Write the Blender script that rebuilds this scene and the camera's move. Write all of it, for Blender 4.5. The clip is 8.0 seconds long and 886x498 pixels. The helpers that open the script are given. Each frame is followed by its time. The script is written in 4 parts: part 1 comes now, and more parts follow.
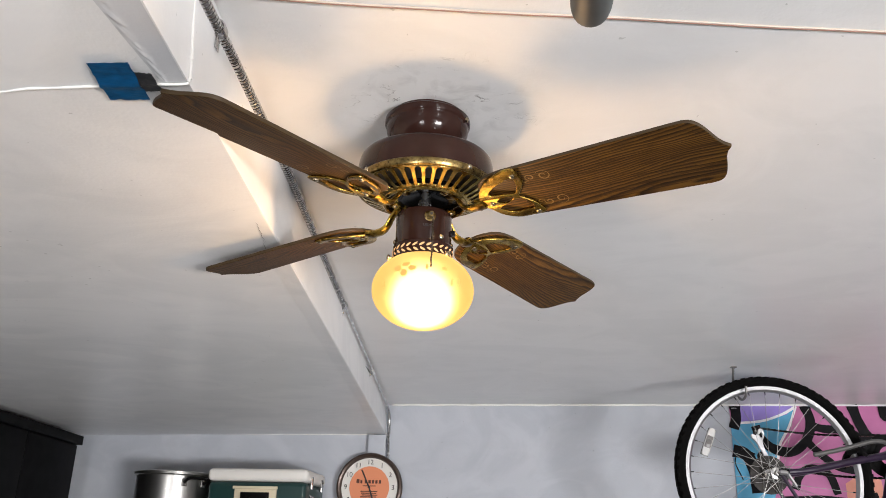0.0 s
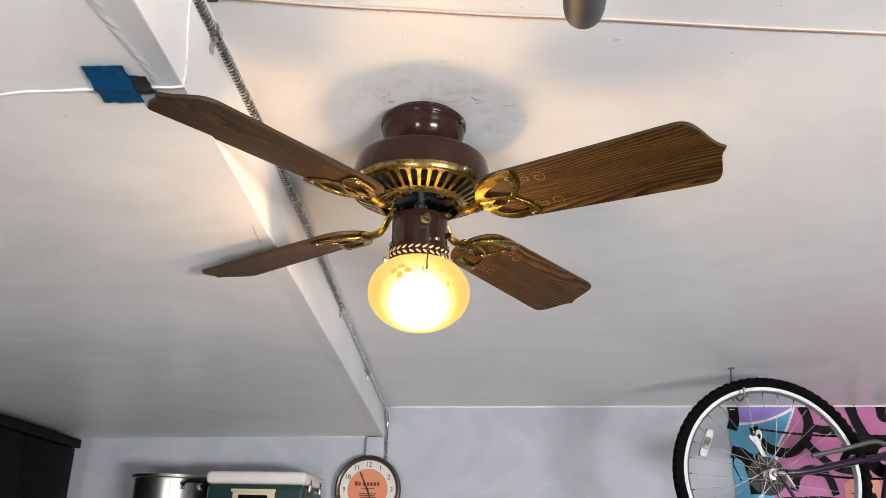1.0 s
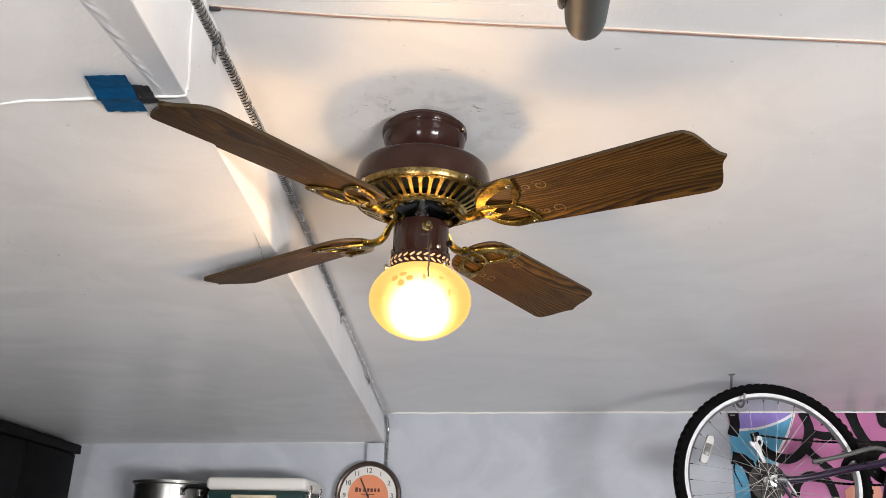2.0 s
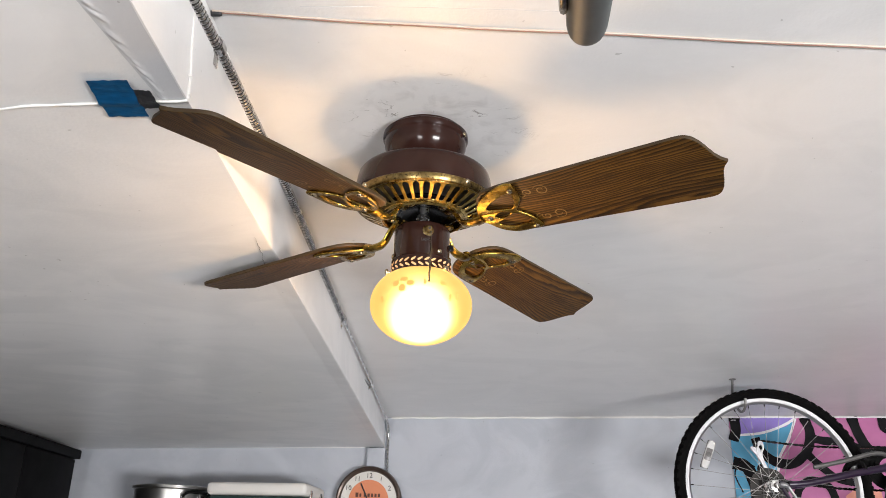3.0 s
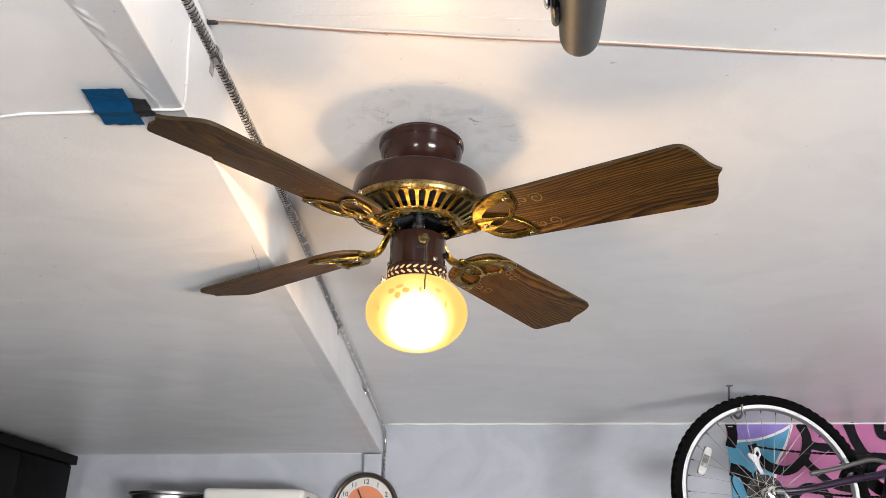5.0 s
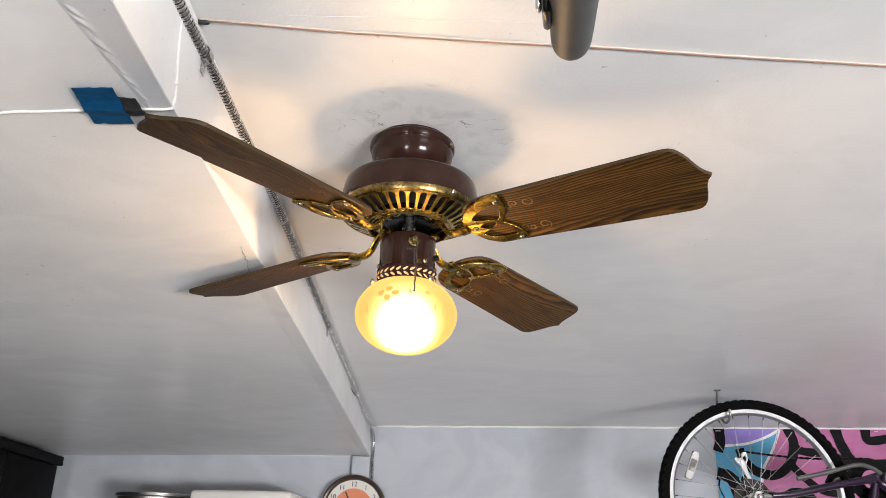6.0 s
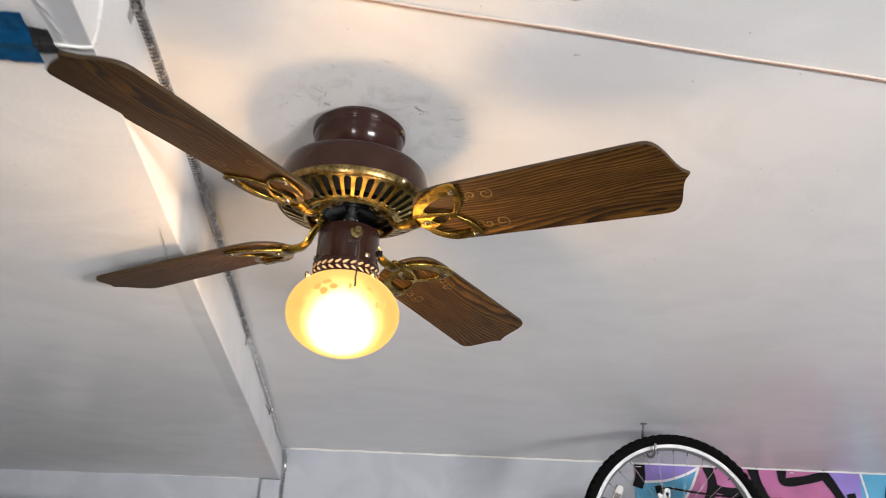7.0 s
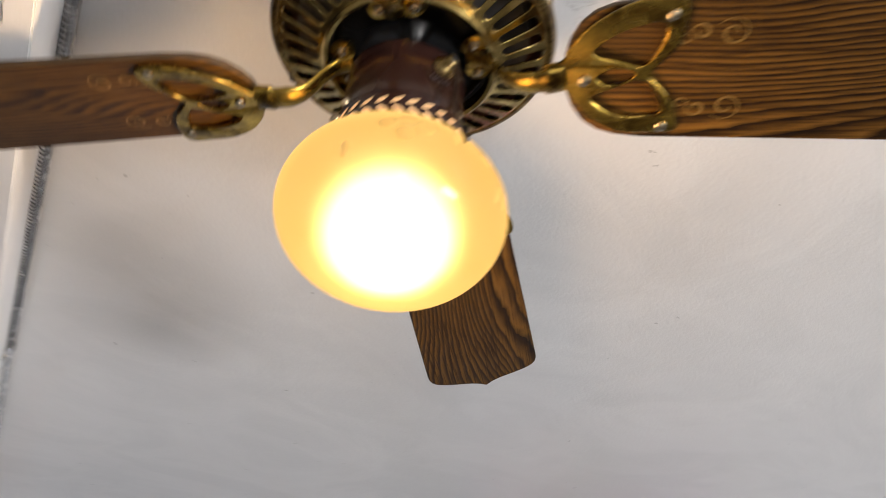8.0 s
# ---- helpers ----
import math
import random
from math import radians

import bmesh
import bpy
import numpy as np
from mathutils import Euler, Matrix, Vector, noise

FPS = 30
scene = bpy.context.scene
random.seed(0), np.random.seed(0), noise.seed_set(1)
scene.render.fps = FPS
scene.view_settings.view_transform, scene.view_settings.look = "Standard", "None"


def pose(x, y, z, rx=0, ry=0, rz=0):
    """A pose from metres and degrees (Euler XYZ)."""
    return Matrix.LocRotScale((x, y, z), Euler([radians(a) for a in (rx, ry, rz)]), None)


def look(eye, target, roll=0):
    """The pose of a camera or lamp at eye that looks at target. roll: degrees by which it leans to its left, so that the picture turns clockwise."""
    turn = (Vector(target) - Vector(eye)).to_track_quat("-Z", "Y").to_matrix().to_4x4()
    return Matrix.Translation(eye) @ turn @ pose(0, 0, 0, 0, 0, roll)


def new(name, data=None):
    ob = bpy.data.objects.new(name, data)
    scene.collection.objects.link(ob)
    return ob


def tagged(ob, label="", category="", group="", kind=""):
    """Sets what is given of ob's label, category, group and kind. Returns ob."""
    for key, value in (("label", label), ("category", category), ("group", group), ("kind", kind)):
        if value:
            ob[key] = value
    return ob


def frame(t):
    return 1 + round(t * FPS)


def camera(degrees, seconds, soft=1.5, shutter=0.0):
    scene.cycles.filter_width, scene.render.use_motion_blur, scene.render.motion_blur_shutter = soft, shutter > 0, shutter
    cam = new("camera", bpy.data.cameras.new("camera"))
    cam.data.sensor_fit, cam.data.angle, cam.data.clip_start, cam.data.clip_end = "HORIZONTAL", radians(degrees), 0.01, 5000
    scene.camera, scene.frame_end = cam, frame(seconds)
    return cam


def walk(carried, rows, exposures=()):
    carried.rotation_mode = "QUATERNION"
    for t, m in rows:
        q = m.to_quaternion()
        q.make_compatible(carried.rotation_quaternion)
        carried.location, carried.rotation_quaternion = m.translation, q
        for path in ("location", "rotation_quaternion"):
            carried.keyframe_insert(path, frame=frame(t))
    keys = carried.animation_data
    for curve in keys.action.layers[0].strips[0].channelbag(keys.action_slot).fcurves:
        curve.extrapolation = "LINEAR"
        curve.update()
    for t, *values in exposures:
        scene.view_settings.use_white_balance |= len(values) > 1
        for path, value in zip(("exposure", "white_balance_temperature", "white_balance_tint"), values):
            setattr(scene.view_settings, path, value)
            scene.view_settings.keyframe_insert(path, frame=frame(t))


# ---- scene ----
cam = camera(56.18, 8.0, soft=0.55, shutter=0.3)
ROWS = [
    (0.0, 0.0548, 0.0285, 1.6558, 0.89, 20.23, 1.62),
    (0.5, 0.0551, 0.0293, 1.6554, 0.90, 20.24, 1.58),
    (1.0, 0.0591, 0.0288, 1.6564, 0.79, 20.36, 1.42),
    (1.5, 0.0582, 0.0243, 1.6589, 0.79, 20.52, 1.42),
    (3.0, 0.0559, 0.0244, 1.6600, 0.83, 21.02, 1.45),
    (3.5, 0.0573, 0.0216, 1.6603, 0.82, 21.12, 1.38),
    (4.0, 0.0580, 0.0188, 1.6612, 0.81, 21.21, 1.37),
    (4.5, 0.0590, 0.0200, 1.6623, 0.78, 21.33, 1.39),
    (6.0, 0.0602, 0.0214, 1.6630, -0.03, 21.58, 1.69),
    (6.2, 0.0583, 0.0256, 1.6591, -0.53, 22.00, 1.63),
    (6.5, 0.0529, 0.0304, 1.6617, -1.77, 22.21, 2.12),
    (6.8, 0.0425, 0.0848, 1.6587, -3.80, 23.20, 2.77),
    (7.0, 0.0273, 0.1590, 1.6596, -5.81, 23.85, 2.94),
    (7.2, 0.0200, 0.2797, 1.6653, -8.12, 25.18, 3.34),
    (7.3, 0.0165, 0.3536, 1.6812, -9.44, 26.10, 3.44),
    (7.5, 0.0004, 0.4959, 1.7123, -12.03, 27.26, 3.83),
    (7.6, -0.0165, 0.5703, 1.7226, -13.73, 28.35, 4.00),
    (7.7, -0.0311, 0.6133, 1.7209, -14.75, 29.16, 4.19),
    (7.8, -0.0822, 0.7183, 1.7114, -17.53, 31.30, 4.60),
    (7.9, -0.1309, 0.8070, 1.7079, -20.84, 32.99, 4.82),
    (8.0, -0.1671, 0.8969, 1.7091, -24.73, 34.32, 5.17),
]
EXPOSURE = -0.06
DAY_COL = (1.0, 0.984, 0.986)
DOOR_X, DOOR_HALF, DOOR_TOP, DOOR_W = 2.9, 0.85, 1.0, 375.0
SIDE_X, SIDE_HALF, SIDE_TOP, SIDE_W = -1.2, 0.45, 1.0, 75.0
BULB_W, BULB_COL = 8.1, (1.0, 0.65, 0.355)
GLOBE_ROUGH, GLOBE_GLOW, GLASS, HOT = 0.60, 0.55, 0.052, 0.22


def view(x, y, z, yaw, pitch, roll):
    return pose(x, y, z, 90 + pitch, 0, yaw) @ pose(0, 0, 0, 0, 0, roll)


walk(cam, [(t, view(*r)) for t, *r in ROWS], [(0.0, EXPOSURE), (1.5, EXPOSURE), (3.5, EXPOSURE + 0.07), (4.5, EXPOSURE + 0.07), (6.5, EXPOSURE), (8.0, EXPOSURE - 0.08)])

# ---- light: daylight through the open garage door behind the camera, an added soffit fill, and the fan's lamp ----
world = bpy.data.worlds.new("sky")
scene.world = world
world.use_nodes = True
wn = world.node_tree
sky = wn.nodes.new("ShaderNodeTexSky")
sky.sky_type = "NISHITA"
sky.sun_disc = False
sky.sun_elevation, sky.sun_rotation = radians(41.7), radians(192)
wn.nodes["Background"].inputs[1].default_value = 0.12
wn.links.new(sky.outputs[0], wn.nodes["Background"].inputs[0])

sun_data = bpy.data.lights.new("sun", "SUN")
sun_data.energy, sun_data.angle, sun_data.color = 5.0, radians(0.5), (1.0, 0.94, 0.86)
sun = new("sun", sun_data)
sun.matrix_world = look((-1.2, -5.6, 5.2), (0, 0, 0))

# two low openings in the unseen wall behind the camera; the wide one's lamp is the light of the
# sky and of the sunlit drive, the narrow one's is added to brighten the soffit


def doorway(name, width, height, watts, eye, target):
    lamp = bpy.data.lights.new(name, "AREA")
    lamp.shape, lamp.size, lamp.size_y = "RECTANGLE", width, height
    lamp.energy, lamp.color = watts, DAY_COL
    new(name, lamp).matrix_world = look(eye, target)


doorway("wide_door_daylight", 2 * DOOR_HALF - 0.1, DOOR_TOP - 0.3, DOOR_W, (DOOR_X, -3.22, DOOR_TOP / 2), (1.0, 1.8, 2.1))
doorway("soffit_fill_light", 2 * SIDE_HALF - 0.1, SIDE_TOP - 0.3, SIDE_W, (SIDE_X, -3.22, SIDE_TOP / 2), (-0.9, 1.2, 2.2))

bulb_light = bpy.data.lights.new("lamp_bulb", "POINT")
bulb_light.energy, bulb_light.color, bulb_light.shadow_soft_size = BULB_W, BULB_COL, 0.051
new("lamp_bulb", bulb_light).matrix_world = pose(0.002, 1.36, 2.053)


# ---- materials ----
def mat(name, base, rough=0.5, metal=0.0, **extra):
    m = bpy.data.materials.new(name)
    m.use_nodes = True
    b = m.node_tree.nodes["Principled BSDF"]
    b.inputs["Base Color"].default_value = (*base, 1)
    b.inputs["Roughness"].default_value = rough
    b.inputs["Metallic"].default_value = metal
    for k, v in extra.items():
        b.inputs[k.replace("_", " ")].default_value = v
    return m


def node(m, kind, **values):
    n = m.node_tree.nodes.new(kind)
    for k, v in values.items():
        n.inputs[k.replace("_", " ")].default_value = v
    return n


def link(m, a, b):
    m.node_tree.links.new(a, b)


def coords(m, scale=(1, 1, 1), where="Object"):
    tc, mp = node(m, "ShaderNodeTexCoord"), node(m, "ShaderNodeMapping")
    mp.inputs["Scale"].default_value = scale
    link(m, tc.outputs[where], mp.inputs["Vector"])
    return mp.outputs["Vector"]


def ramp(m, fac, stops):
    r = node(m, "ShaderNodeValToRGB")
    r.color_ramp.elements[0].position, r.color_ramp.elements[0].color = stops[0][0], (*stops[0][1], 1)
    r.color_ramp.elements[1].position, r.color_ramp.elements[1].color = stops[-1][0], (*stops[-1][1], 1)
    for pos, col in stops[1:-1]:
        r.color_ramp.elements.new(pos).color = (*col, 1)
    link(m, fac, r.inputs[0])
    return r.outputs[0]


def noise_tex(m, vec, scale, detail=4.0, rough=0.5, distortion=0.0):
    n = node(m, "ShaderNodeTexNoise", Scale=scale, Detail=detail, Roughness=rough, Distortion=distortion)
    link(m, vec, n.inputs["Vector"])
    return n.outputs["Fac"]


def blend(m, fac, a, b, how="MIX"):
    x = node(m, "ShaderNodeMixRGB")
    x.blend_type = how
    for v, i in ((fac, 0), (a, 1), (b, 2)):
        if hasattr(v, "default_value"):
            link(m, v, x.inputs[i])
        elif i:
            x.inputs[i].default_value = (*v, 1)
        else:
            x.inputs[i].default_value = v
    return x.outputs[0]


def bump(m, height, strength=0.3, distance=0.002):
    n = node(m, "ShaderNodeBump", Strength=strength, Distance=distance)
    link(m, height, n.inputs["Height"])
    link(m, n.outputs[0], m.node_tree.nodes["Principled BSDF"].inputs["Normal"])


def set_base(m, out):
    link(m, out, m.node_tree.nodes["Principled BSDF"].inputs["Base Color"])


def set_rough(m, fac, low, high):
    r = node(m, "ShaderNodeMapRange")
    r.inputs["To Min"].default_value, r.inputs["To Max"].default_value = low, high
    link(m, fac, r.inputs["Value"])
    link(m, r.outputs[0], m.node_tree.nodes["Principled BSDF"].inputs["Roughness"])


def painted_plaster(name, base, dirt, rough=(0.34, 0.6), relief=0.35):
    """Rolled-on wall paint: faint blotches, roller texture, slow unevenness."""
    m = mat(name, base, 0.5)
    v = coords(m)
    big = noise_tex(m, v, 1.6, 3)
    mid = noise_tex(m, coords(m, (1.0, 1.2, 1.2)), 3.0, 5, 0.55, 1.4)
    streak = noise_tex(m, coords(m, (1.5, 9.0, 6.0)), 1.5, 4, 0.6, 0.5)
    fine = noise_tex(m, v, 160, 3)
    col = ramp(m, big, [(0.3, dirt), (0.7, base)])
    col = blend(m, 0.5, col, ramp(m, mid, [(0.42, dirt), (0.58, base)]))
    col = blend(m, 0.12, col, ramp(m, streak, [(0.38, dirt), (0.62, base)]))
    speck = ramp(m, noise_tex(m, v, 55, 2), [(0.235, (0.45, 0.44, 0.43)), (0.25, (1, 1, 1))])
    set_base(m, blend(m, 0.5, col, speck, "MULTIPLY"))
    set_rough(m, mid, *rough)
    h = node(m, "ShaderNodeMath")
    h.operation = "MULTIPLY_ADD"
    link(m, mid, h.inputs[0])
    h.inputs[1].default_value = 6.0
    link(m, fine, h.inputs[2])
    bump(m, h.outputs[0], relief, 0.0012)
    return m


M_CEIL = painted_plaster("ceiling_paint", (0.80, 0.79, 0.785), (0.71, 0.705, 0.70), (0.24, 0.40))
M_CEIL.node_tree.nodes["Principled BSDF"].inputs["Specular IOR Level"].default_value = 0.36
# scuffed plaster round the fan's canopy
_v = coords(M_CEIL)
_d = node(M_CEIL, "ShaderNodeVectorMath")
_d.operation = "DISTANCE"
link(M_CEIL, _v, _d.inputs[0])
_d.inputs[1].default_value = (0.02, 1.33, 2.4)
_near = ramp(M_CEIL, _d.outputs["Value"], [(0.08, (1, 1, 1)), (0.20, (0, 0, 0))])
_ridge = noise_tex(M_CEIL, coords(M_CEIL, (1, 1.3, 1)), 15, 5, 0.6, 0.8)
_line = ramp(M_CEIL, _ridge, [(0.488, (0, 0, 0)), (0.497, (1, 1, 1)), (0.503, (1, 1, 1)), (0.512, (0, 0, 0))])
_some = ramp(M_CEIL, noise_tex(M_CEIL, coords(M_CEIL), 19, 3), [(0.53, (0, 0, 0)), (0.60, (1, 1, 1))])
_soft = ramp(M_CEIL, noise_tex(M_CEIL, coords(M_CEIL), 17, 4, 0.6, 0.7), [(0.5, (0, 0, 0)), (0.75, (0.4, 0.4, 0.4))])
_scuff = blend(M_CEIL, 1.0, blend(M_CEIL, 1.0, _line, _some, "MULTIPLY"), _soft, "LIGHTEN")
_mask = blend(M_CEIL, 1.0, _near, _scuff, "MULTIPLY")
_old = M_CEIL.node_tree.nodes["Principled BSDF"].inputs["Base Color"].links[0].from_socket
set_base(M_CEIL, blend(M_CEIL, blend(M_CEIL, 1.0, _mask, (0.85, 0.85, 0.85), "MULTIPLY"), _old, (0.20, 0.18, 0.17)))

M_SOFFIT = painted_plaster("soffit_paint", (0.84, 0.835, 0.835), (0.70, 0.705, 0.712), (0.24, 0.42))
M_WALL = painted_plaster("wall_paint", (0.50, 0.525, 0.575), (0.40, 0.425, 0.475), (0.45, 0.65))
# grey for the unseen closing walls, darkened to cut the light they bounce
M_UNSEEN_WALL = painted_plaster("unseen_wall_grey", (0.30, 0.295, 0.285), (0.22, 0.216, 0.21), (0.7, 0.9), 0.6)
M_FLOOR = painted_plaster("concrete", (0.20, 0.197, 0.192), (0.13, 0.128, 0.125), (0.6, 0.85))
M_GROUND = painted_plaster("asphalt_drive", (0.30, 0.29, 0.28), (0.2, 0.2, 0.2), (0.8, 0.95))
M_PAPER = painted_plaster("loose_paper", (0.62, 0.625, 0.645), (0.55, 0.555, 0.575), (0.6, 0.8), 0.2)

M_BROWN = mat("brown_enamel", (0.034, 0.014, 0.011), 0.1, 0.0, Coat_Weight=0.12, Coat_Roughness=0.03, Specular_IOR_Level=0.16)
_n = noise_tex(M_BROWN, coords(M_BROWN), 30, 4)
set_rough(M_BROWN, _n, 0.11, 0.20)
set_base(M_BROWN, ramp(M_BROWN, _n, [(0.3, (0.020, 0.0080, 0.0060)), (0.7, (0.028, 0.0115, 0.0088))]))

M_BRASS = mat("aged_brass", (0.55, 0.34, 0.10), 0.28, 1.0)
_n = noise_tex(M_BRASS, coords(M_BRASS), 60, 6, 0.65)
_m = noise_tex(M_BRASS, coords(M_BRASS), 320, 3)
set_base(M_BRASS, blend(M_BRASS, ramp(M_BRASS, _m, [(0.55, (0, 0, 0)), (0.66, (1, 1, 1))]),
                        ramp(M_BRASS, _n, [(0.34, (0.045, 0.032, 0.014)), (0.5, (0.17, 0.118, 0.044)), (0.70, (0.36, 0.265, 0.11))]), (0.03, 0.020, 0.010)))
set_rough(M_BRASS, _n, 0.42, 0.2)
bump(M_BRASS, _m, 0.15, 0.0006)

M_GRILLE = mat("dull_brass", (0.2, 0.14, 0.045), 0.3, 1.0)
_n = noise_tex(M_GRILLE, coords(M_GRILLE), 55, 5, 0.6)
set_base(M_GRILLE, ramp(M_GRILLE, _n, [(0.30, (0.13, 0.088, 0.032)), (0.48, (0.42, 0.300, 0.100)), (0.7, (0.66, 0.48, 0.18))]))
set_rough(M_GRILLE, _n, 0.24, 0.13)

M_BRASS_ARM = mat("polished_brass", (0.42, 0.27, 0.06), 0.22, 1.0)
_n = noise_tex(M_BRASS_ARM, coords(M_BRASS_ARM), 38, 5, 0.6)
set_base(M_BRASS_ARM, ramp(M_BRASS_ARM, _n, [(0.35, (0.050, 0.029, 0.008)), (0.5, (0.30, 0.188, 0.036)), (0.66, (0.60, 0.395, 0.075))]))
set_rough(M_BRASS_ARM, _n, 0.36, 0.18)
bump(M_BRASS_ARM, noise_tex(M_BRASS_ARM, coords(M_BRASS_ARM), 210, 2), 0.12, 0.0006)

M_STEEL = mat("worn_steel", (0.62, 0.60, 0.57), 0.3, 1.0)
_n = noise_tex(M_STEEL, coords(M_STEEL), 45, 5)
set_base(M_STEEL, ramp(M_STEEL, _n, [(0.3, (0.42, 0.415, 0.41)), (0.7, (0.74, 0.73, 0.72))]))
set_rough(M_STEEL, _n, 0.18, 0.34)
M_SCREW = mat("plated_screw", (0.42, 0.35, 0.24), 0.25, 1.0)
M_CHAIN = mat("tarnished_chain", (0.035, 0.026, 0.018), 0.35, 1.0)
M_BLACK = mat("black_metal", (0.0045, 0.0042, 0.0042), 0.22, 0.0, Specular_IOR_Level=0.12)
M_DARK = mat("dark_motor_and_bore_shade", (0.015, 0.013, 0.012), 0.7)


def oak():
    """Stained oak veneer: growth rings that part into arches, fine pores along the grain."""
    m = mat("oak_blade", (0.2, 0.1, 0.03), 0.45, Specular_IOR_Level=0.16)
    info, tc = node(m, "ShaderNodeObjectInfo"), node(m, "ShaderNodeTexCoord")
    shift = node(m, "ShaderNodeVectorMath")
    shift.operation = "MULTIPLY_ADD"
    link(m, info.outputs["Random"], shift.inputs[0])
    shift.inputs[1].default_value = (3.7, 0.31, 5.0)
    link(m, tc.outputs["Object"], shift.inputs[2])

    def along(scale):
        mp = node(m, "ShaderNodeMapping")
        mp.inputs["Scale"].default_value = scale
        link(m, shift.outputs[0], mp.inputs["Vector"])
        return mp.outputs["Vector"]

    def pushed(base, fac, amount):
        """Moves the rings across the grain by a noise."""
        c = node(m, "ShaderNodeMath")
        c.operation = "MULTIPLY_ADD"
        link(m, fac, c.inputs[0])
        c.inputs[1].default_value = amount
        link(m, base, c.inputs[2])
        return c.outputs[0]

    split = node(m, "ShaderNodeSeparateXYZ")
    link(m, shift.outputs[0], split.inputs[0])
    y = pushed(split.outputs["Y"], noise_tex(m, along((2.6, 11.0, 1.0)), 1.0, 1.0, 0.4), 0.105)
    y = pushed(y, noise_tex(m, along((14.0, 60.0, 1.0)), 1.0, 2.0), 0.0065)
    y = pushed(y, noise_tex(m, along((55.0, 160.0, 1.0)), 1.0, 2.0), 0.0022)
    at = node(m, "ShaderNodeCombineXYZ")
    link(m, y, at.inputs["Y"])
    rings = node(m, "ShaderNodeTexWave", Scale=47.0, Distortion=0.0, Detail=0.0)
    rings.bands_direction, rings.wave_profile = "Y", "SAW"
    link(m, at.outputs[0], rings.inputs["Vector"])
    lines = ramp(m, rings.outputs["Fac"], [(0.0, (0.006, 0.0026, 0.0008)), (0.16, (0.020, 0.0092, 0.0021)), (0.42, (0.062, 0.030, 0.0058)), (0.80, (0.115, 0.058, 0.0108)), (1.0, (0.040, 0.0195, 0.0040))])
    pores = noise_tex(m, along((9.0, 330.0, 8.0)), 1.6, 4, 0.6)
    dark = ramp(m, pores, [(0.38, (0.22, 0.18, 0.15)), (0.50, (1, 1, 1))])
    tone = ramp(m, noise_tex(m, along((3.0, 16.0, 2.0)), 1.7, 3, 0.5, 0.5), [(0.3, (0.66, 0.62, 0.58)), (0.7, (1.16, 1.12, 1.06))])
    set_base(m, blend(m, 1.0, blend(m, 0.8, lines, dark, "MULTIPLY"), tone, "MULTIPLY"))
    set_rough(m, pores, 0.56, 0.40)
    bump(m, pores, 0.2, 0.0005)
    return m


M_OAK = oak()
M_EDGE = mat("blade_edge", (0.044, 0.027, 0.0115), 0.5, Specular_IOR_Level=0.3)
M_GOLD = mat("gold_stencil", (0.145, 0.088, 0.018), 0.5, 0.3)

# amber glass of the globe: scatters the bulb's light forward and glows
M_GLOBE = bpy.data.materials.new("amber_frosted_glass")
M_GLOBE.use_nodes = True
_t = M_GLOBE.node_tree
_t.nodes.remove(_t.nodes["Principled BSDF"])
_out = _t.nodes["Material Output"]
_fl = ramp(M_GLOBE, noise_tex(M_GLOBE, coords(M_GLOBE), 40, 2), [(0.4, (0.95 * GLASS, 0.72 * GLASS, 0.30 * GLASS)), (0.6, (1.0 * GLASS, 0.78 * GLASS, 0.36 * GLASS))])
_tr = node(M_GLOBE, "ShaderNodeBsdfTranslucent")
_rf = node(M_GLOBE, "ShaderNodeBsdfRefraction", Roughness=GLOBE_ROUGH, IOR=1.35)
_gl = node(M_GLOBE, "ShaderNodeBsdfGlossy", Roughness=0.12)
_em = node(M_GLOBE, "ShaderNodeEmission", Strength=GLOBE_GLOW)
link(M_GLOBE, _fl, _tr.inputs["Color"])
_rf.inputs["Color"].default_value = (0.9 * HOT, 0.72 * HOT, 0.42 * HOT, 1)
_em.inputs["Color"].default_value = (1.0, 0.64, 0.18, 1)
_m1, _m2, _ad = node(M_GLOBE, "ShaderNodeMixShader", Fac=0.45), node(M_GLOBE, "ShaderNodeMixShader", Fac=0.012), node(M_GLOBE, "ShaderNodeAddShader")
link(M_GLOBE, _tr.outputs[0], _m1.inputs[1])
link(M_GLOBE, _rf.outputs[0], _m1.inputs[2])
link(M_GLOBE, _m1.outputs[0], _m2.inputs[1])
link(M_GLOBE, _gl.outputs[0], _m2.inputs[2])
link(M_GLOBE, _m2.outputs[0], _ad.inputs[0])
link(M_GLOBE, _em.outputs[0], _ad.inputs[1])
link(M_GLOBE, _ad.outputs[0], _out.inputs["Surface"])

# leaves glow by themselves, standing for lamp light through pierced holes
M_LEAF_GLOW = mat("leaf_glow", (0.5, 0.3, 0.15), 0.5)
M_LEAF_GLOW.node_tree.nodes["Principled BSDF"].inputs["Emission Color"].default_value = (1.0, 0.56, 0.24, 1)
M_LEAF_GLOW.node_tree.nodes["Principled BSDF"].inputs["Emission Strength"].default_value = 0.42
# petal paint is given its own glow for the bulb shining through it
M_PETAL = mat("glowing_petal_paint", (0.3, 0.16, 0.03), 0.5)
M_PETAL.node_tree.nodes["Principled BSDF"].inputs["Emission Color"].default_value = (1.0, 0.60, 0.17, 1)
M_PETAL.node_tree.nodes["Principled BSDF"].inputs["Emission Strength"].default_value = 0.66

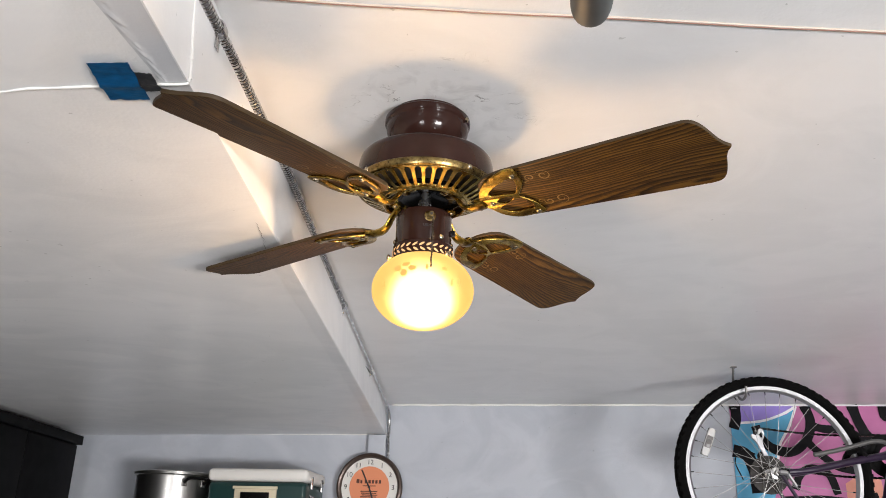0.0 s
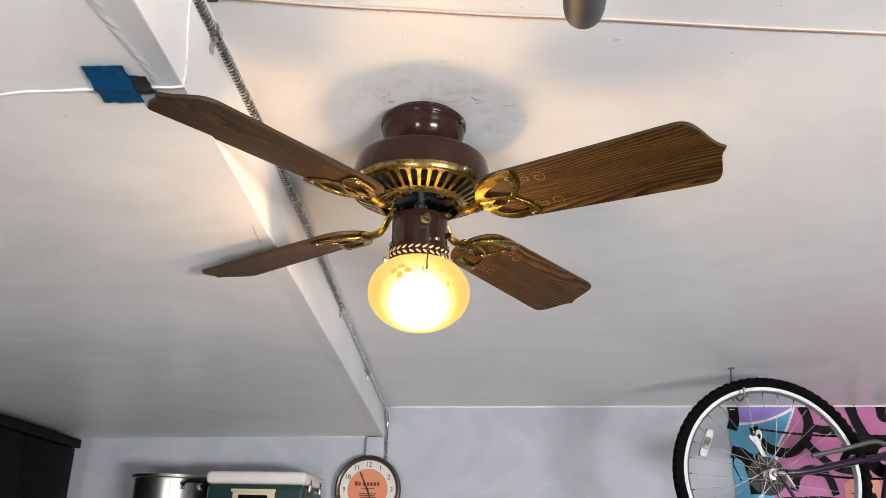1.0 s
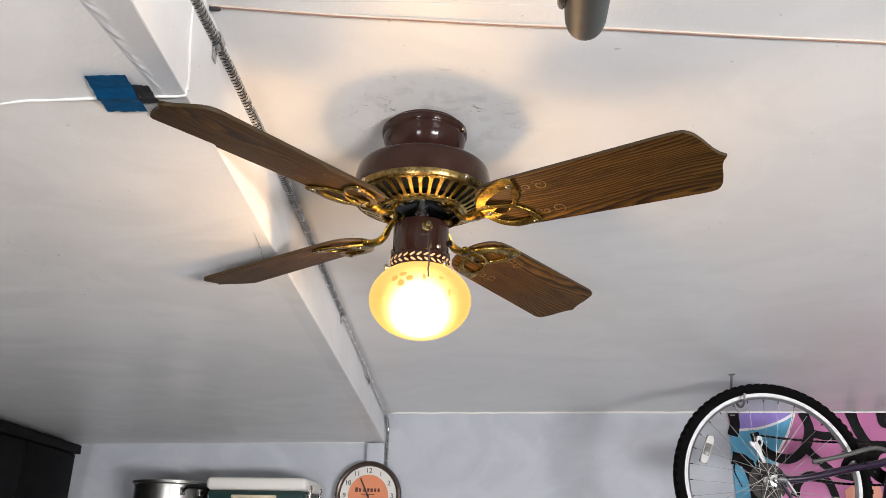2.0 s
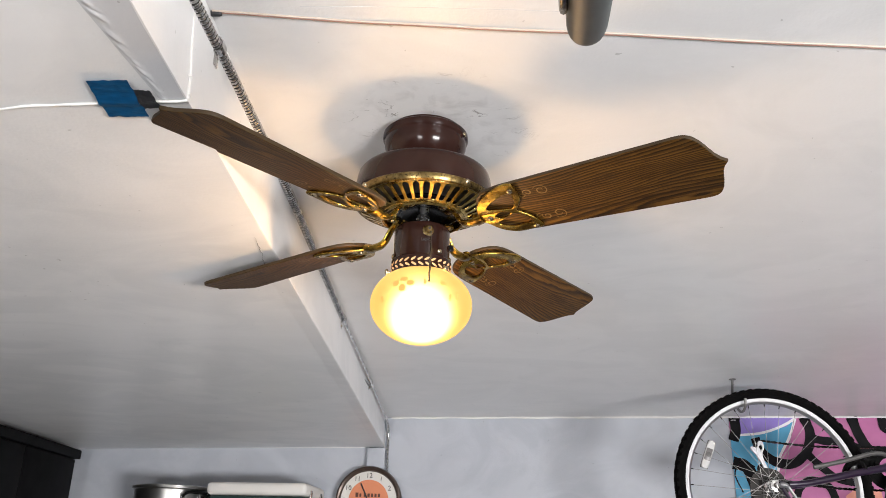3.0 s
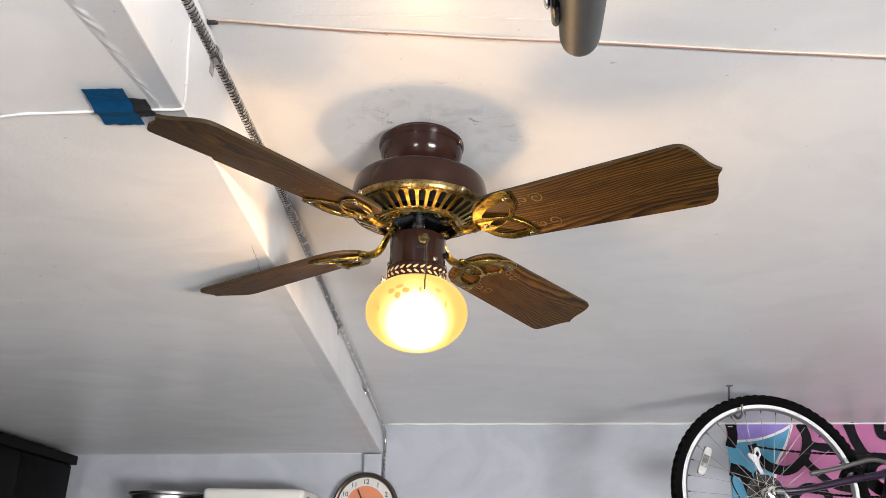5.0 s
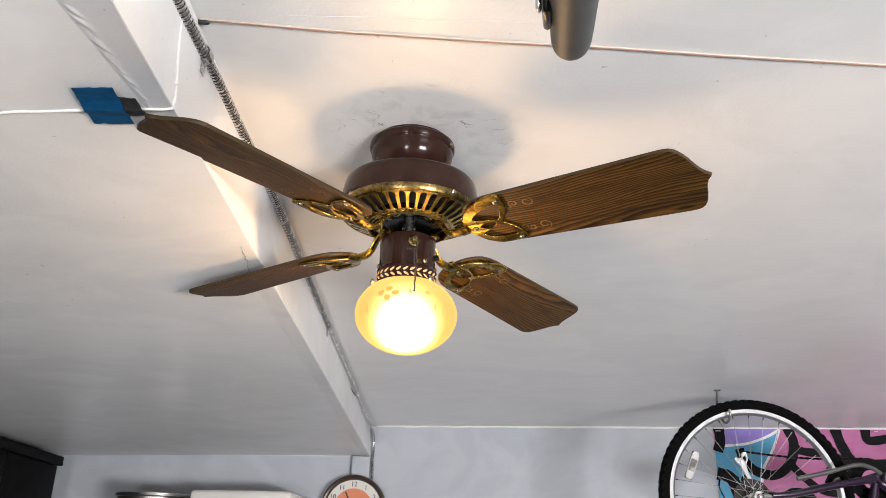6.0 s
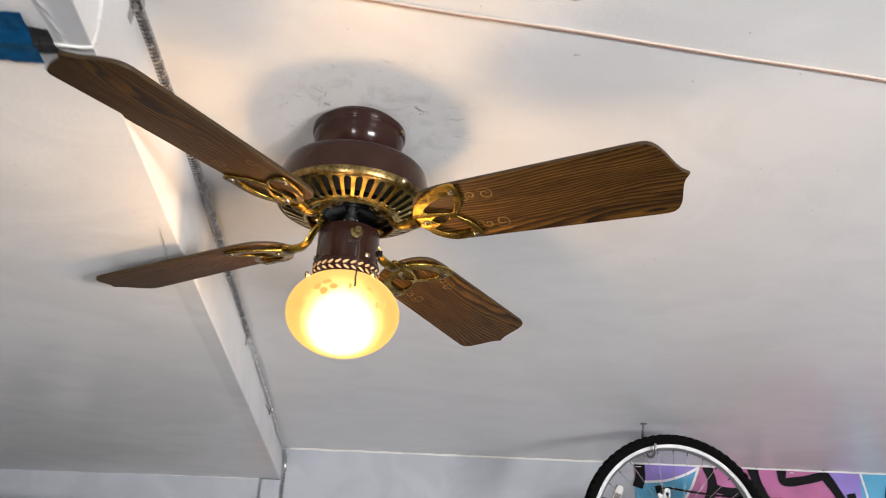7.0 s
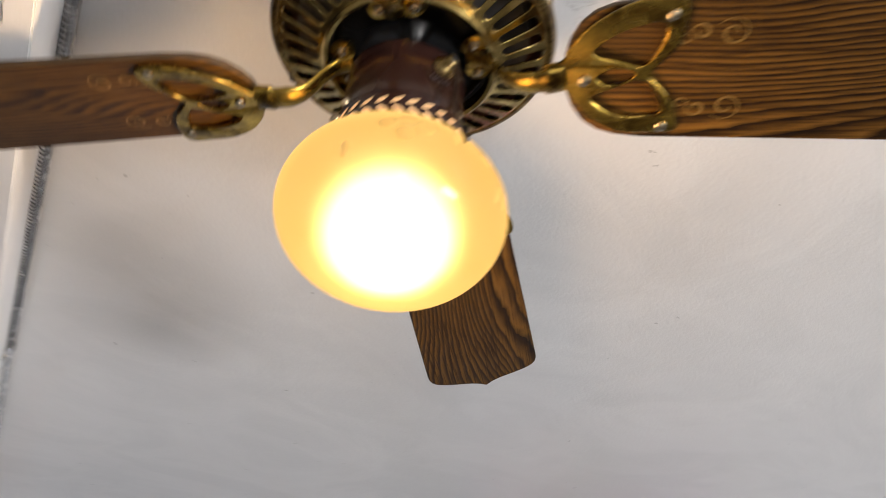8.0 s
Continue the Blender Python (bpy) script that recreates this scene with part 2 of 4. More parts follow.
M_TAPE = mat("blue_masking_tape", (0.0, 0.07, 0.21), 0.6, Specular_IOR_Level=0.2)
_n = noise_tex(M_TAPE, coords(M_TAPE, (1, 3, 1)), 45, 4)
set_base(M_TAPE, ramp(M_TAPE, _n, [(0.3, (0.0, 0.040, 0.115)), (0.7, (0.002, 0.070, 0.185))]))
bump(M_TAPE, _n, 0.5, 0.002)
M_CRACK = mat("dusty_crack", (0.22, 0.21, 0.20), 0.9)
M_BTAPE = mat("black_tape", (0.02, 0.02, 0.022), 0.45)
M_WIRE = mat("white_cable", (0.78, 0.77, 0.75), 0.4)
M_PINKWIRE = mat("pinkish_cable", (0.36, 0.20, 0.15), 0.5)
M_OLDWIRE = mat("yellowed_cable", (0.56, 0.47, 0.40), 0.45)
M_HOOK = mat("galvanised_hook", (0.20, 0.195, 0.19), 0.4, 0.6)
M_SPOKE = mat("dull_spoke_steel", (0.26, 0.255, 0.25), 0.35, 1.0)
M_LENS_GREY = mat("grey_reflector_middle", (0.16, 0.15, 0.15), 0.35)
M_GREYBAR = mat("grey_powder_coat", (0.10, 0.115, 0.115), 0.55, Specular_IOR_Level=0.25)
_n = noise_tex(M_GREYBAR, coords(M_GREYBAR), 18, 4)
set_base(M_GREYBAR, ramp(M_GREYBAR, _n, [(0.3, (0.058, 0.068, 0.068)), (0.7, (0.085, 0.095, 0.095))]))
M_CAB = mat("black_cabinet_paint", (0.008, 0.008, 0.009), 0.6, Specular_IOR_Level=0.06)
_n = noise_tex(M_CAB, coords(M_CAB), 12, 5)
set_base(M_CAB, ramp(M_CAB, _n, [(0.3, (0.004, 0.004, 0.0045)), (0.75, (0.009, 0.009, 0.010))]))
M_TYRE = mat("tyre_rubber", (0.004, 0.004, 0.004), 0.85, Specular_IOR_Level=0.06)
M_SPROCKET_GROOVE_SHADE = mat("dark_sprocket_and_groove_shade", (0.022, 0.020, 0.019), 0.45, 0.7)
M_ALU = mat("rim_aluminium", (0.36, 0.36, 0.37), 0.35, 0.8)
M_PURPLE = mat("purple_frame_paint", (0.016, 0.006, 0.024), 0.28, 0.0, Coat_Weight=0.2)
M_GREYARM = mat("grey_cast_arm", (0.095, 0.092, 0.09), 0.45, 0.3)
M_REFLECTOR = mat("clear_reflector", (0.50, 0.50, 0.49), 0.25)
M_POT = mat("brushed_stainless", (0.36, 0.355, 0.345), 0.3, 1.0)
_n = noise_tex(M_POT, coords(M_POT, (1, 1, 60)), 12, 3)
set_rough(M_POT, _n, 0.22, 0.42)
M_LID = mat("white_cooler_plastic", (0.76, 0.74, 0.70), 0.45)
M_GREEN = mat("dark_green_steel", (0.010, 0.040, 0.038), 0.35)
M_CREAM = mat("cream_latch", (0.66, 0.58, 0.42), 0.4)
M_BRONZE = mat("bronze_clock_rim", (0.075, 0.052, 0.042), 0.32, 0.5)
M_FACE = mat("clock_face_card", (0.74, 0.72, 0.68), 0.5)
M_SALMON = mat("salmon_dial_print", (0.72, 0.26, 0.13), 0.5)
M_BROWNINK = mat("brown_print", (0.11, 0.04, 0.025), 0.5)
M_INK = mat("dark_print", (0.035, 0.03, 0.03), 0.5)
M_SHELF = mat("shelf_board", (0.45, 0.36, 0.25), 0.5)


def vinyl(name, base):
    m = mat(name, base, 0.42, Specular_IOR_Level=0.2)
    n = noise_tex(m, coords(m), 6, 4)
    set_base(m, ramp(m, n, [(0.3, tuple(c * 0.82 for c in base)), (0.7, tuple(min(1, c * 1.1) for c in base))]))
    bump(m, noise_tex(m, coords(m, (1, 1, 2)), 5, 2), 0.3, 0.01)
    return m


V_PINK = vinyl("banner_pink", (0.46, 0.150, 0.315))
V_BLUE = vinyl("banner_blue", (0.10, 0.36, 0.56))
V_PURPLE = vinyl("banner_violet", (0.27, 0.20, 0.55))
V_BLACK = vinyl("banner_black", (0.006, 0.0055, 0.007))
V_BLACK.node_tree.nodes["Principled BSDF"].inputs["Specular IOR Level"].default_value = 0.06
V_WHITE = vinyl("banner_white", (0.78, 0.76, 0.78))
V_SALMON = vinyl("banner_salmon", (0.70, 0.30, 0.22))


# ---- building tools ----
def finish(bm, smooth=True, angle=35):
    bmesh.ops.recalc_face_normals(bm, faces=bm.faces)
    me = bpy.data.meshes.new("mesh")
    if smooth:
        for f in bm.faces:
            f.smooth = True
        for e in bm.edges:
            if len(e.link_faces) == 2 and e.calc_face_angle(0) > radians(angle):
                e.smooth = False
    bm.to_mesh(me)
    bm.free()
    return me


def part(name, shape, material, parent=None, label="", m=None):
    """One mesh object under a thing or a part; shape is a bmesh or a mesh."""
    me = finish(shape) if isinstance(shape, bmesh.types.BMesh) else shape
    me.name = name
    if not me.materials:
        me.materials.append(material)
    ob = new(name, me)
    if parent is not None:
        ob.parent = parent
    if m is not None:
        ob.matrix_local = m
    if label:
        ob["label"] = label
    return ob


def thing(name, m, label, category, group="", kind=""):
    ob = new(name)
    ob.empty_display_size = 0.05
    ob.matrix_world = m
    return tagged(ob, label, category, group, kind)


def box(x0, y0, z0, x1, y1, z1, bevel=0.0, segments=2):
    bm = bmesh.new()
    bmesh.ops.create_cube(bm, size=1)
    for v in bm.verts:
        v.co = ((x0 + x1) / 2 + v.co.x * (x1 - x0), (y0 + y1) / 2 + v.co.y * (y1 - y0), (z0 + z1) / 2 + v.co.z * (z1 - z0))
    if bevel:
        bmesh.ops.bevel(bm, geom=bm.edges[:], offset=bevel, segments=segments, affect="EDGES", profile=0.5)
    return bm


def lathe(profile, seg=64, axis="z"):
    """Turn (radius, height) pairs round an axis."""
    bm = bmesh.new()
    rings = []
    for r, h in profile:
        ring = []
        for i in range(seg):
            a = 2 * math.pi * i / seg
            co = (r * math.cos(a), r * math.sin(a), h)
            if axis == "y":
                co = (co[0], -h, co[1])
            ring.append(bm.verts.new(co) if r > 1e-6 or not ring else ring[0])
        rings.append(ring)
    for a, b in zip(rings, rings[1:]):
        for i in range(seg):
            j = (i + 1) % seg
            quad = []
            for v in (a[i], a[j], b[j], b[i]):
                if v not in quad:
                    quad.append(v)
            if len(quad) > 2:
                bm.faces.new(quad)
    return bm


def sweep(points, radius, seg=10, closed=False, flat=1.0, up=(0, 0, 1), caps=True):
    """A tube along points; radius may be a list; flat squeezes it along up."""
    bm = bmesh.new()
    pts = [Vector(p) for p in points]
    n = len(pts)
    rings = []
    for i, p in enumerate(pts):
        a = pts[(i - 1) % n] if closed or i else p
        b = pts[(i + 1) % n] if closed or i < n - 1 else p
        d = (b - a).normalized()
        u = Vector(up)
        if abs(d.dot(u)) > 0.98:
            u = Vector((1, 0, 0))
        s = d.cross(u).normalized()
        w = s.cross(d).normalized()
        r = radius[i] if isinstance(radius, (list, tuple)) else radius
        rings.append([bm.verts.new(p + r * (math.cos(t) * s + flat * math.sin(t) * w)) for t in [2 * math.pi * k / seg for k in range(seg)]])
    for i in range(n if closed else n - 1):
        a, b = rings[i], rings[(i + 1) % n]
        for k in range(seg):
            bm.faces.new((a[k], a[(k + 1) % seg], b[(k + 1) % seg], b[k]))
    if caps and not closed:
        bm.faces.new(rings[0])
        bm.faces.new(rings[-1])
    return bm


def glide(points, steps=8):
    """A smooth line through points (Catmull-Rom)."""
    p = [Vector(q) for q in points]
    p = [2 * p[0] - p[1]] + p + [2 * p[-1] - p[-2]]
    out = []
    for i in range(1, len(p) - 2):
        for k in range(steps):
            t = k / steps
            a, b, c, d = p[i - 1:i + 3]
            out.append(0.5 * (2 * b + (c - a) * t + (2 * a - 5 * b + 4 * c - d) * t * t + (3 * b - a - 3 * c + d) * t ** 3))
    return out + [p[-2]]


def filled(loops, depth, bevel=0.0):
    """A flat plate with holes from 2D loops, lying in xy and centred on z = 0."""
    cu = bpy.data.curves.new("outline", "CURVE")
    cu.dimensions, cu.fill_mode = "2D", "BOTH"
    cu.extrude, cu.bevel_depth, cu.bevel_resolution = depth / 2 - bevel, bevel, 1
    cu.offset = -bevel
    for loop in loops:
        s = cu.splines.new("POLY")
        s.points.add(len(loop) - 1)
        for q, c in zip(s.points, loop):
            q.co = (c[0], c[1], 0, 1)
        s.use_cyclic_u = True
    ob = bpy.data.objects.new("outline", cu)
    me = bpy.data.meshes.new_from_object(ob)
    bpy.data.objects.remove(ob)
    bpy.data.curves.remove(cu)
    me.materials.clear()
    return me


def ring_loop(points, steps=6):
    """A smooth closed 2D loop through points."""
    p = [Vector((*q, 0)) for q in points]
    n, out = len(p), []
    for i in range(n):
        a, b, c, d = p[i - 1], p[i], p[(i + 1) % n], p[(i + 2) % n]
        for k in range(steps):
            t = k / steps
            q = 0.5 * (2 * b + (c - a) * t + (2 * a - 5 * b + 4 * c - d) * t * t + (3 * b - a - 3 * c + d) * t ** 3)
            out.append((q.x, q.y))
    return out


def merge(*bms):
    out = bmesh.new()
    for b in bms:
        me = bpy.data.meshes.new("tmp")
        b.to_mesh(me)
        b.free()
        out.from_mesh(me)
        bpy.data.meshes.remove(me)
    return out


def moved(bm, m):
    bm.transform(m)
    return bm


def structure(name, shape, material, label, category):
    return tagged(part(name, shape, material), label, category, kind="structure")


def lettering(text, size, material, parent, m, name="numeral"):
    cu = bpy.data.curves.new("text", "FONT")
    cu.body, cu.size, cu.align_x, cu.align_y, cu.extrude = text, size, "CENTER", "CENTER", 0.0006
    ob = bpy.data.objects.new("text", cu)
    me = bpy.data.meshes.new_from_object(ob)
    bpy.data.objects.remove(ob)
    bpy.data.curves.remove(cu)
    me.materials.clear()
    return part(name, me, material, parent, m=m)


# ---- the setting: a low white garage ----
CEIL = 2.40
X0, X1, Y0 = -2.45, 4.2, -3.4


def back_y(x):
    return 4.413 - 0.146 * x


def prism(corners, z0, z1):
    """An upright block over a plan outline; z may be a list, corner by corner."""
    bm = bmesh.new()
    n = len(corners)
    zs0 = z0 if isinstance(z0, list) else [z0] * n
    zs1 = z1 if isinstance(z1, list) else [z1] * n
    a = [bm.verts.new((x, y, z)) for (x, y), z in zip(corners, zs0)]
    b = [bm.verts.new((x, y, z)) for (x, y), z in zip(corners, zs1)]
    bm.faces.new(a), bm.faces.new(b)
    for i in range(n):
        bm.faces.new((a[i], a[(i + 1) % n], b[(i + 1) % n], b[i]))
    return bm


SOF_X = -0.288


def z_sof(y):
    return 2.198 + 0.0103 * y



def leaning_block(corners, z0, z1, shift):
    """A prism whose top corners are shifted in x."""
    bm = prism(corners, z0, z1)
    bm.verts.ensure_lookup_table()
    for v, dx in zip(bm.verts[len(corners):], shift):
        v.co.x += dx
    return bm


structure("floor", prism([(X0, Y0), (X1, Y0), (X1, back_y(X1)), (X0, back_y(X0))], -0.1, 0.0), M_FLOOR, "grey stained concrete garage floor", "floor")
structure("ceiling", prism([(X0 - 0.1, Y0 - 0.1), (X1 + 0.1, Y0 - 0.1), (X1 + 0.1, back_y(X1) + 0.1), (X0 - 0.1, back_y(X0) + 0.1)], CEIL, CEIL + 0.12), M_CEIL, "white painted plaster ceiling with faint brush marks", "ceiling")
EDGE = ((Y0, 0.0), (1.30, 0.001), (1.60, 0.004), (2.2, 0.0050), (3.2, 0.0045), (4.0, 0.003))
edge_run = [(SOF_X + dx, y) for y, dx in EDGE] + [(SOF_X + 0.003, back_y(SOF_X) - 0.002)]
lean = [-0.019 + 0.011 * (y - Y0) / (4.45 - Y0) - (x - SOF_X) for x, y in edge_run]
structure("soffit", leaning_block([(X0, Y0)] + edge_run + [(X0, back_y(X0) - 0.002)], [z_sof(Y0)] + [z_sof(y) for x, y in edge_run] + [z_sof(4.45) - 0.018], CEIL - 0.003, [0] + lean + [0]), M_SOFFIT,
          "lowered white painted soffit along the ceiling", "soffit")


def corner_bead():
    """A taped band along the soffit's edge, a millimetre proud, with a ragged inner margin."""
    bm, last = bmesh.new(), None
    n = 260
    for i in range(n + 1):
        y = 1.34 + (back_y(SOF_X) - 0.012 - 1.34) * i / n
        k = next(q for q in range(len(edge_run) - 1) if edge_run[q + 1][1] >= y)
        (xa, ya), (xb, yb) = edge_run[k], edge_run[k + 1]
        xe = xa + (xb - xa) * (y - ya) / (yb - ya) - 0.0015
        grow = min(1.0, (y - 1.34) / 0.35)
        wide = 0.016 + 0.026 * grow + 0.0022 * noise.noise(Vector((0, y * 24, 2))) + 0.0016 * noise.noise(Vector((5, y * 80, 2)))
        z = z_sof(y)
        row = [bm.verts.new(c) for c in ((xe, y, z + 0.001), (xe, y, z - 0.0003 - 0.0034 * grow), (xe - wide, y, z - 0.0004 - 0.0005 * grow * (1 + noise.noise(Vector((9, y * 30, 0))))), (xe - wide - 0.0009, y, z + 0.001))]
        if last:
            for q in range(3):
                bm.faces.new((last[q], last[q + 1], row[q + 1], row[q]))
        last = row
    return bm


bead_trim = structure("trim_corner_bead", corner_bead(), M_SOFFIT, "painted tape band with a cracked margin along the soffit edge", "trim")
rng = random.Random(11)
for y0, y1, inset in ((1.42, 1.52, 0.019), (1.52, 1.60, 0.027)):
    steps = 16
    part("crack", sweep([(SOF_X - inset - 0.004 * t / steps + rng.uniform(-0.0018, 0.0018), y0 + (y1 - y0) * t / steps, z_sof(y0) - 0.0009) for t in range(steps + 1)], [0.0001 + 0.0003 * math.sin(math.pi * t / steps) for t in range(steps + 1)], 5), M_CRACK, bead_trim, "jagged crack in the paint")
structure("wall_north", prism([(X0 - 0.12, back_y(X0 - 0.12)), (X1 + 0.12, back_y(X1 + 0.12)), (X1 + 0.12, back_y(X1) + 0.12), (X0 - 0.12, back_y(X0) + 0.12)], 0.0, CEIL - 0.002), M_WALL,
          "pale blue-white painted back wall", "wall")
structure("wall_west", box(X0 - 0.12, Y0, 0, X0, back_y(X0) + 0.01, CEIL - 0.002), M_UNSEEN_WALL, "unseen grey side wall", "wall")
# unseen wall, kept low over the openings; the narrow one serves the added fill
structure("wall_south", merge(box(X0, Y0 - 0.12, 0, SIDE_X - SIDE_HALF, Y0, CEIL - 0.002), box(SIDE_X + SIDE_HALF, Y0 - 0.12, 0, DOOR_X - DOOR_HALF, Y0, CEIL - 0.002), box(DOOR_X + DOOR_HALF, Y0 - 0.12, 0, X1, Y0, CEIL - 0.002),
                              box(SIDE_X - SIDE_HALF, Y0 - 0.12, SIDE_TOP, SIDE_X + SIDE_HALF, Y0, CEIL - 0.002), box(DOOR_X - DOOR_HALF, Y0 - 0.12, DOOR_TOP, DOOR_X + DOOR_HALF, Y0, CEIL - 0.002)), M_UNSEEN_WALL,
          "unseen grey wall with two low openings", "wall")
structure("wall_east", box(X1, Y0, 0, X1 + 0.12, back_y(X1) - 0.004, CEIL - 0.002), M_UNSEEN_WALL, "unseen grey side wall", "wall")
structure("ground", prism([(-300, -300), (300, -300), (300, 300), (-300, 300)], -0.3, -0.11), M_GROUND, "grey paved ground outside", "ground")

# bead of caulk along the top of the back wall
bead = []
for i in range(240):
    x = SOF_X + 0.03 + (X1 - SOF_X - 0.04) * i / 239
    bead.append((x, back_y(x) - 0.001, CEIL - 0.004 + 0.003 * noise.noise(Vector((x * 9, 0, 0)))))
structure("trim_caulk", sweep(bead, [0.005 + 0.003 * noise.noise(Vector((p[0] * 17, 3, 0))) for p in bead], 6), M_WIRE, "uneven white caulk bead between wall and ceiling", "trim")
bead = [(x, back_y(x) - 0.001, 2.243 - 0.004 * (SOF_X - x)) for x in [SOF_X - 0.1 - 2.0 * i / 60 for i in range(61)]]
structure("trim_caulk_soffit", sweep(bead, 0.004, 6), M_WIRE, "white caulk bead under the soffit", "trim")
structure("wall_post", box(-0.375, back_y(-0.33) - 0.035, 0, -0.283, back_y(-0.33) + 0.02, 2.236, 0.004), M_WALL, "narrow boxed post on the back wall", "post")


# ---- the ceiling fan ----
FAN = Vector((0, 1.36, CEIL))
fan = thing("ceiling_fan", pose(*FAN), "brown four-blade ceiling fan with brass trim and lit amber globe", "ceiling fan")

canopy = part("canopy", lathe([(0.0, 0.0), (0.066, 0.0), (0.066, -0.0070), (0.0745, -0.0080), (0.0765, -0.0100), (0.0770, -0.0130), (0.0768, -0.0190), (0.0758, -0.0215), (0.0740, -0.0228), (0.0734, -0.0245), (0.0738, -0.0265), (0.0730, -0.034),
                               (0.0706, -0.042), (0.0670, -0.050), (0.0612, -0.059), (0.053, -0.068), (0.044, -0.075), (0.036, -0.080), (0.036, -0.10), (0, -0.10)], 80), M_BROWN, fan, "glossy brown enamel canopy")
dome = [(0, 0.0035), (0.0025, 0.0033), (0.0045, 0.0018), (0.005, 0.0), (0.0, 0.0)]
screw_me = finish(lathe([(r, h) for r, h in dome], 14))
screw_me.materials.append(M_SCREW)
for a in (-24, 66, 156):
    part("screw", screw_me, M_SCREW, canopy, m=pose(0.0762 * math.cos(radians(a)), 0.0762 * math.sin(radians(a)), -0.020, 0, 90, a))

housing = part("motor_housing", lathe([(0, -0.078), (0.04, -0.079), (0.088, -0.083), (0.106, -0.087), (0.1130, -0.0905), (0.1160, -0.0945), (0.1180, -0.102), (0.1205, -0.118), (0.1215, -0.1385), (0.1195, -0.1400), (0.112, -0.1400), (0.110, -0.115), (0, -0.113)], 96),
               M_BROWN, fan, "brown enamel motor housing")
part("brass_band", lathe([(0.1135, -0.1395), (0.1215, -0.1388), (0.1228, -0.1400), (0.1224, -0.1455), (0.1200, -0.1500), (0.1165, -0.1515), (0.1125, -0.1500), (0.1120, -0.1400), (0.1135, -0.1395)], 96), M_BRASS, fan, "tarnished brass band")
for a in (-52, 38, 128, 218):
    part("screw", screw_me, M_SCREW, fan, m=pose(0.1222 * math.cos(radians(a)), 0.1222 * math.sin(radians(a)), -0.1435, 0, 100, a))

# vent grille: a shallow brass cone with round-ended slots
SLOTS = 38
loops = [[(0.1150 * math.cos(2 * math.pi * i / 152), 0.1150 * math.sin(2 * math.pi * i / 152)) for i in range(152)],
         [(0.0720 * math.cos(2 * math.pi * i / 114), 0.0720 * math.sin(2 * math.pi * i / 114)) for i in range(114)]]
for s in range(SLOTS):
    a0 = 2 * math.pi * s / SLOTS
    loop = []
    for c, w, base in ((0.1072, 0.0051, -90), (0.0815, 0.0038, 90)):
        for k in range(7):
            t = radians(base + 30 * k)
            loop.append((c + w * math.cos(t), w * math.sin(t)))
    loops.append([(x * math.cos(a0) - y * math.sin(a0), x * math.sin(a0) + y * math.cos(a0)) for x, y in loop])
grille = filled(loops, 0.0026, 0.0007)
for v in grille.vertices:
    r = math.hypot(v.co.x, v.co.y)
    v.co.z += -0.1500 - (0.1150 - r) * 0.46
part("grille", grille, M_GRILLE, fan, "brass vent grille with radial slots")
part("grille_rim", lathe([(0.0740, -0.1672), (0.0745, -0.1727), (0.0720, -0.1752), (0.0690, -0.1742), (0.0680, -0.1632), (0.0740, -0.1672)], 72), M_GRILLE, fan)
part("motor_core", lathe([(0, -0.116), (0.100, -0.118), (0.100, -0.140), (0.066, -0.150), (0.058, -0.1515), (0, -0.1515)], 48), M_DARK, fan)
part("flywheel", lathe([(0.0, -0.150), (0.064, -0.150), (0.066, -0.154), (0.066, -0.161), (0.060, -0.164), (0.042, -0.164), (0.036, -0.159), (0.024, -0.157), (0.016, -0.153), (0.0, -0.153)], 64), M_BLACK, fan, "black motor hub")
part("shaft", lathe([(0, -0.150), (0.0095, -0.150), (0.0095, -0.166), (0.0115, -0.167), (0.0115, -0.172), (0.0095, -0.173), (0.0095, -0.196), (0, -0.196)], 20), M_STEEL, fan, "bare steel shaft")

switch_cup = part("switch_housing", lathe([(0, -0.193), (0.043, -0.193), (0.0465, -0.1945), (0.0480, -0.1985), (0.0480, -0.256), (0.046, -0.258), (0, -0.258)], 64), M_BROWN, fan, "glossy brown switch housing")

# leaf-pattern gallery ring that holds the glass
gallery = part("gallery_ring", lathe([(0.046, -0.2525), (0.0505, -0.2530), (0.0515, -0.2550), (0.0510, -0.2570), (0.0515, -0.2780), (0.0525, -0.2800), (0.0515, -0.2820), (0.046, -0.2825)], 72), M_BROWN, fan, "brown ring with glowing leaf shapes in place of openings")
leaf = bmesh.new()
outer = []
for k in range(12):
    t = 2 * math.pi * k / 12
    x, y = 0.0052 * math.cos(t), 0.0019 * math.sin(t) * (1 - 0.25 * math.cos(t))
    outer.append(leaf.verts.new((0.0, x, y)))
mid = leaf.verts.new((0.0006, 0, 0))
for k in range(12):
    leaf.faces.new((outer[k], outer[(k + 1) % 12], mid))
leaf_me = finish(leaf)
leaf_me.materials.append(M_LEAF_GLOW)
# raised glowing leaves laid on the solid ring
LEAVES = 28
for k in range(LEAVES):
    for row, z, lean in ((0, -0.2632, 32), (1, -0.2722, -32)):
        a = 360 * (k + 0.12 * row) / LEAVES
        part("glowing_leaf", leaf_me, M_LEAF_GLOW, gallery, m=pose(0, 0, z, 0, 0, a) @ pose(0.0517, 0, 0) @ pose(0, 0, 0, lean, 0, 0))
thumb = finish(merge(sweep([(0.045, 0, 0), (0.062, 0, 0)], 0.0016, 8), moved(lathe([(0, 0), (0.0042, 0), (0.0048, 0.001), (0.0048, 0.003), (0.0036, 0.004), (0, 0.004)], 14), pose(0.058, 0, 0, 0, 90, 0))))
thumb.materials.append(M_SCREW)
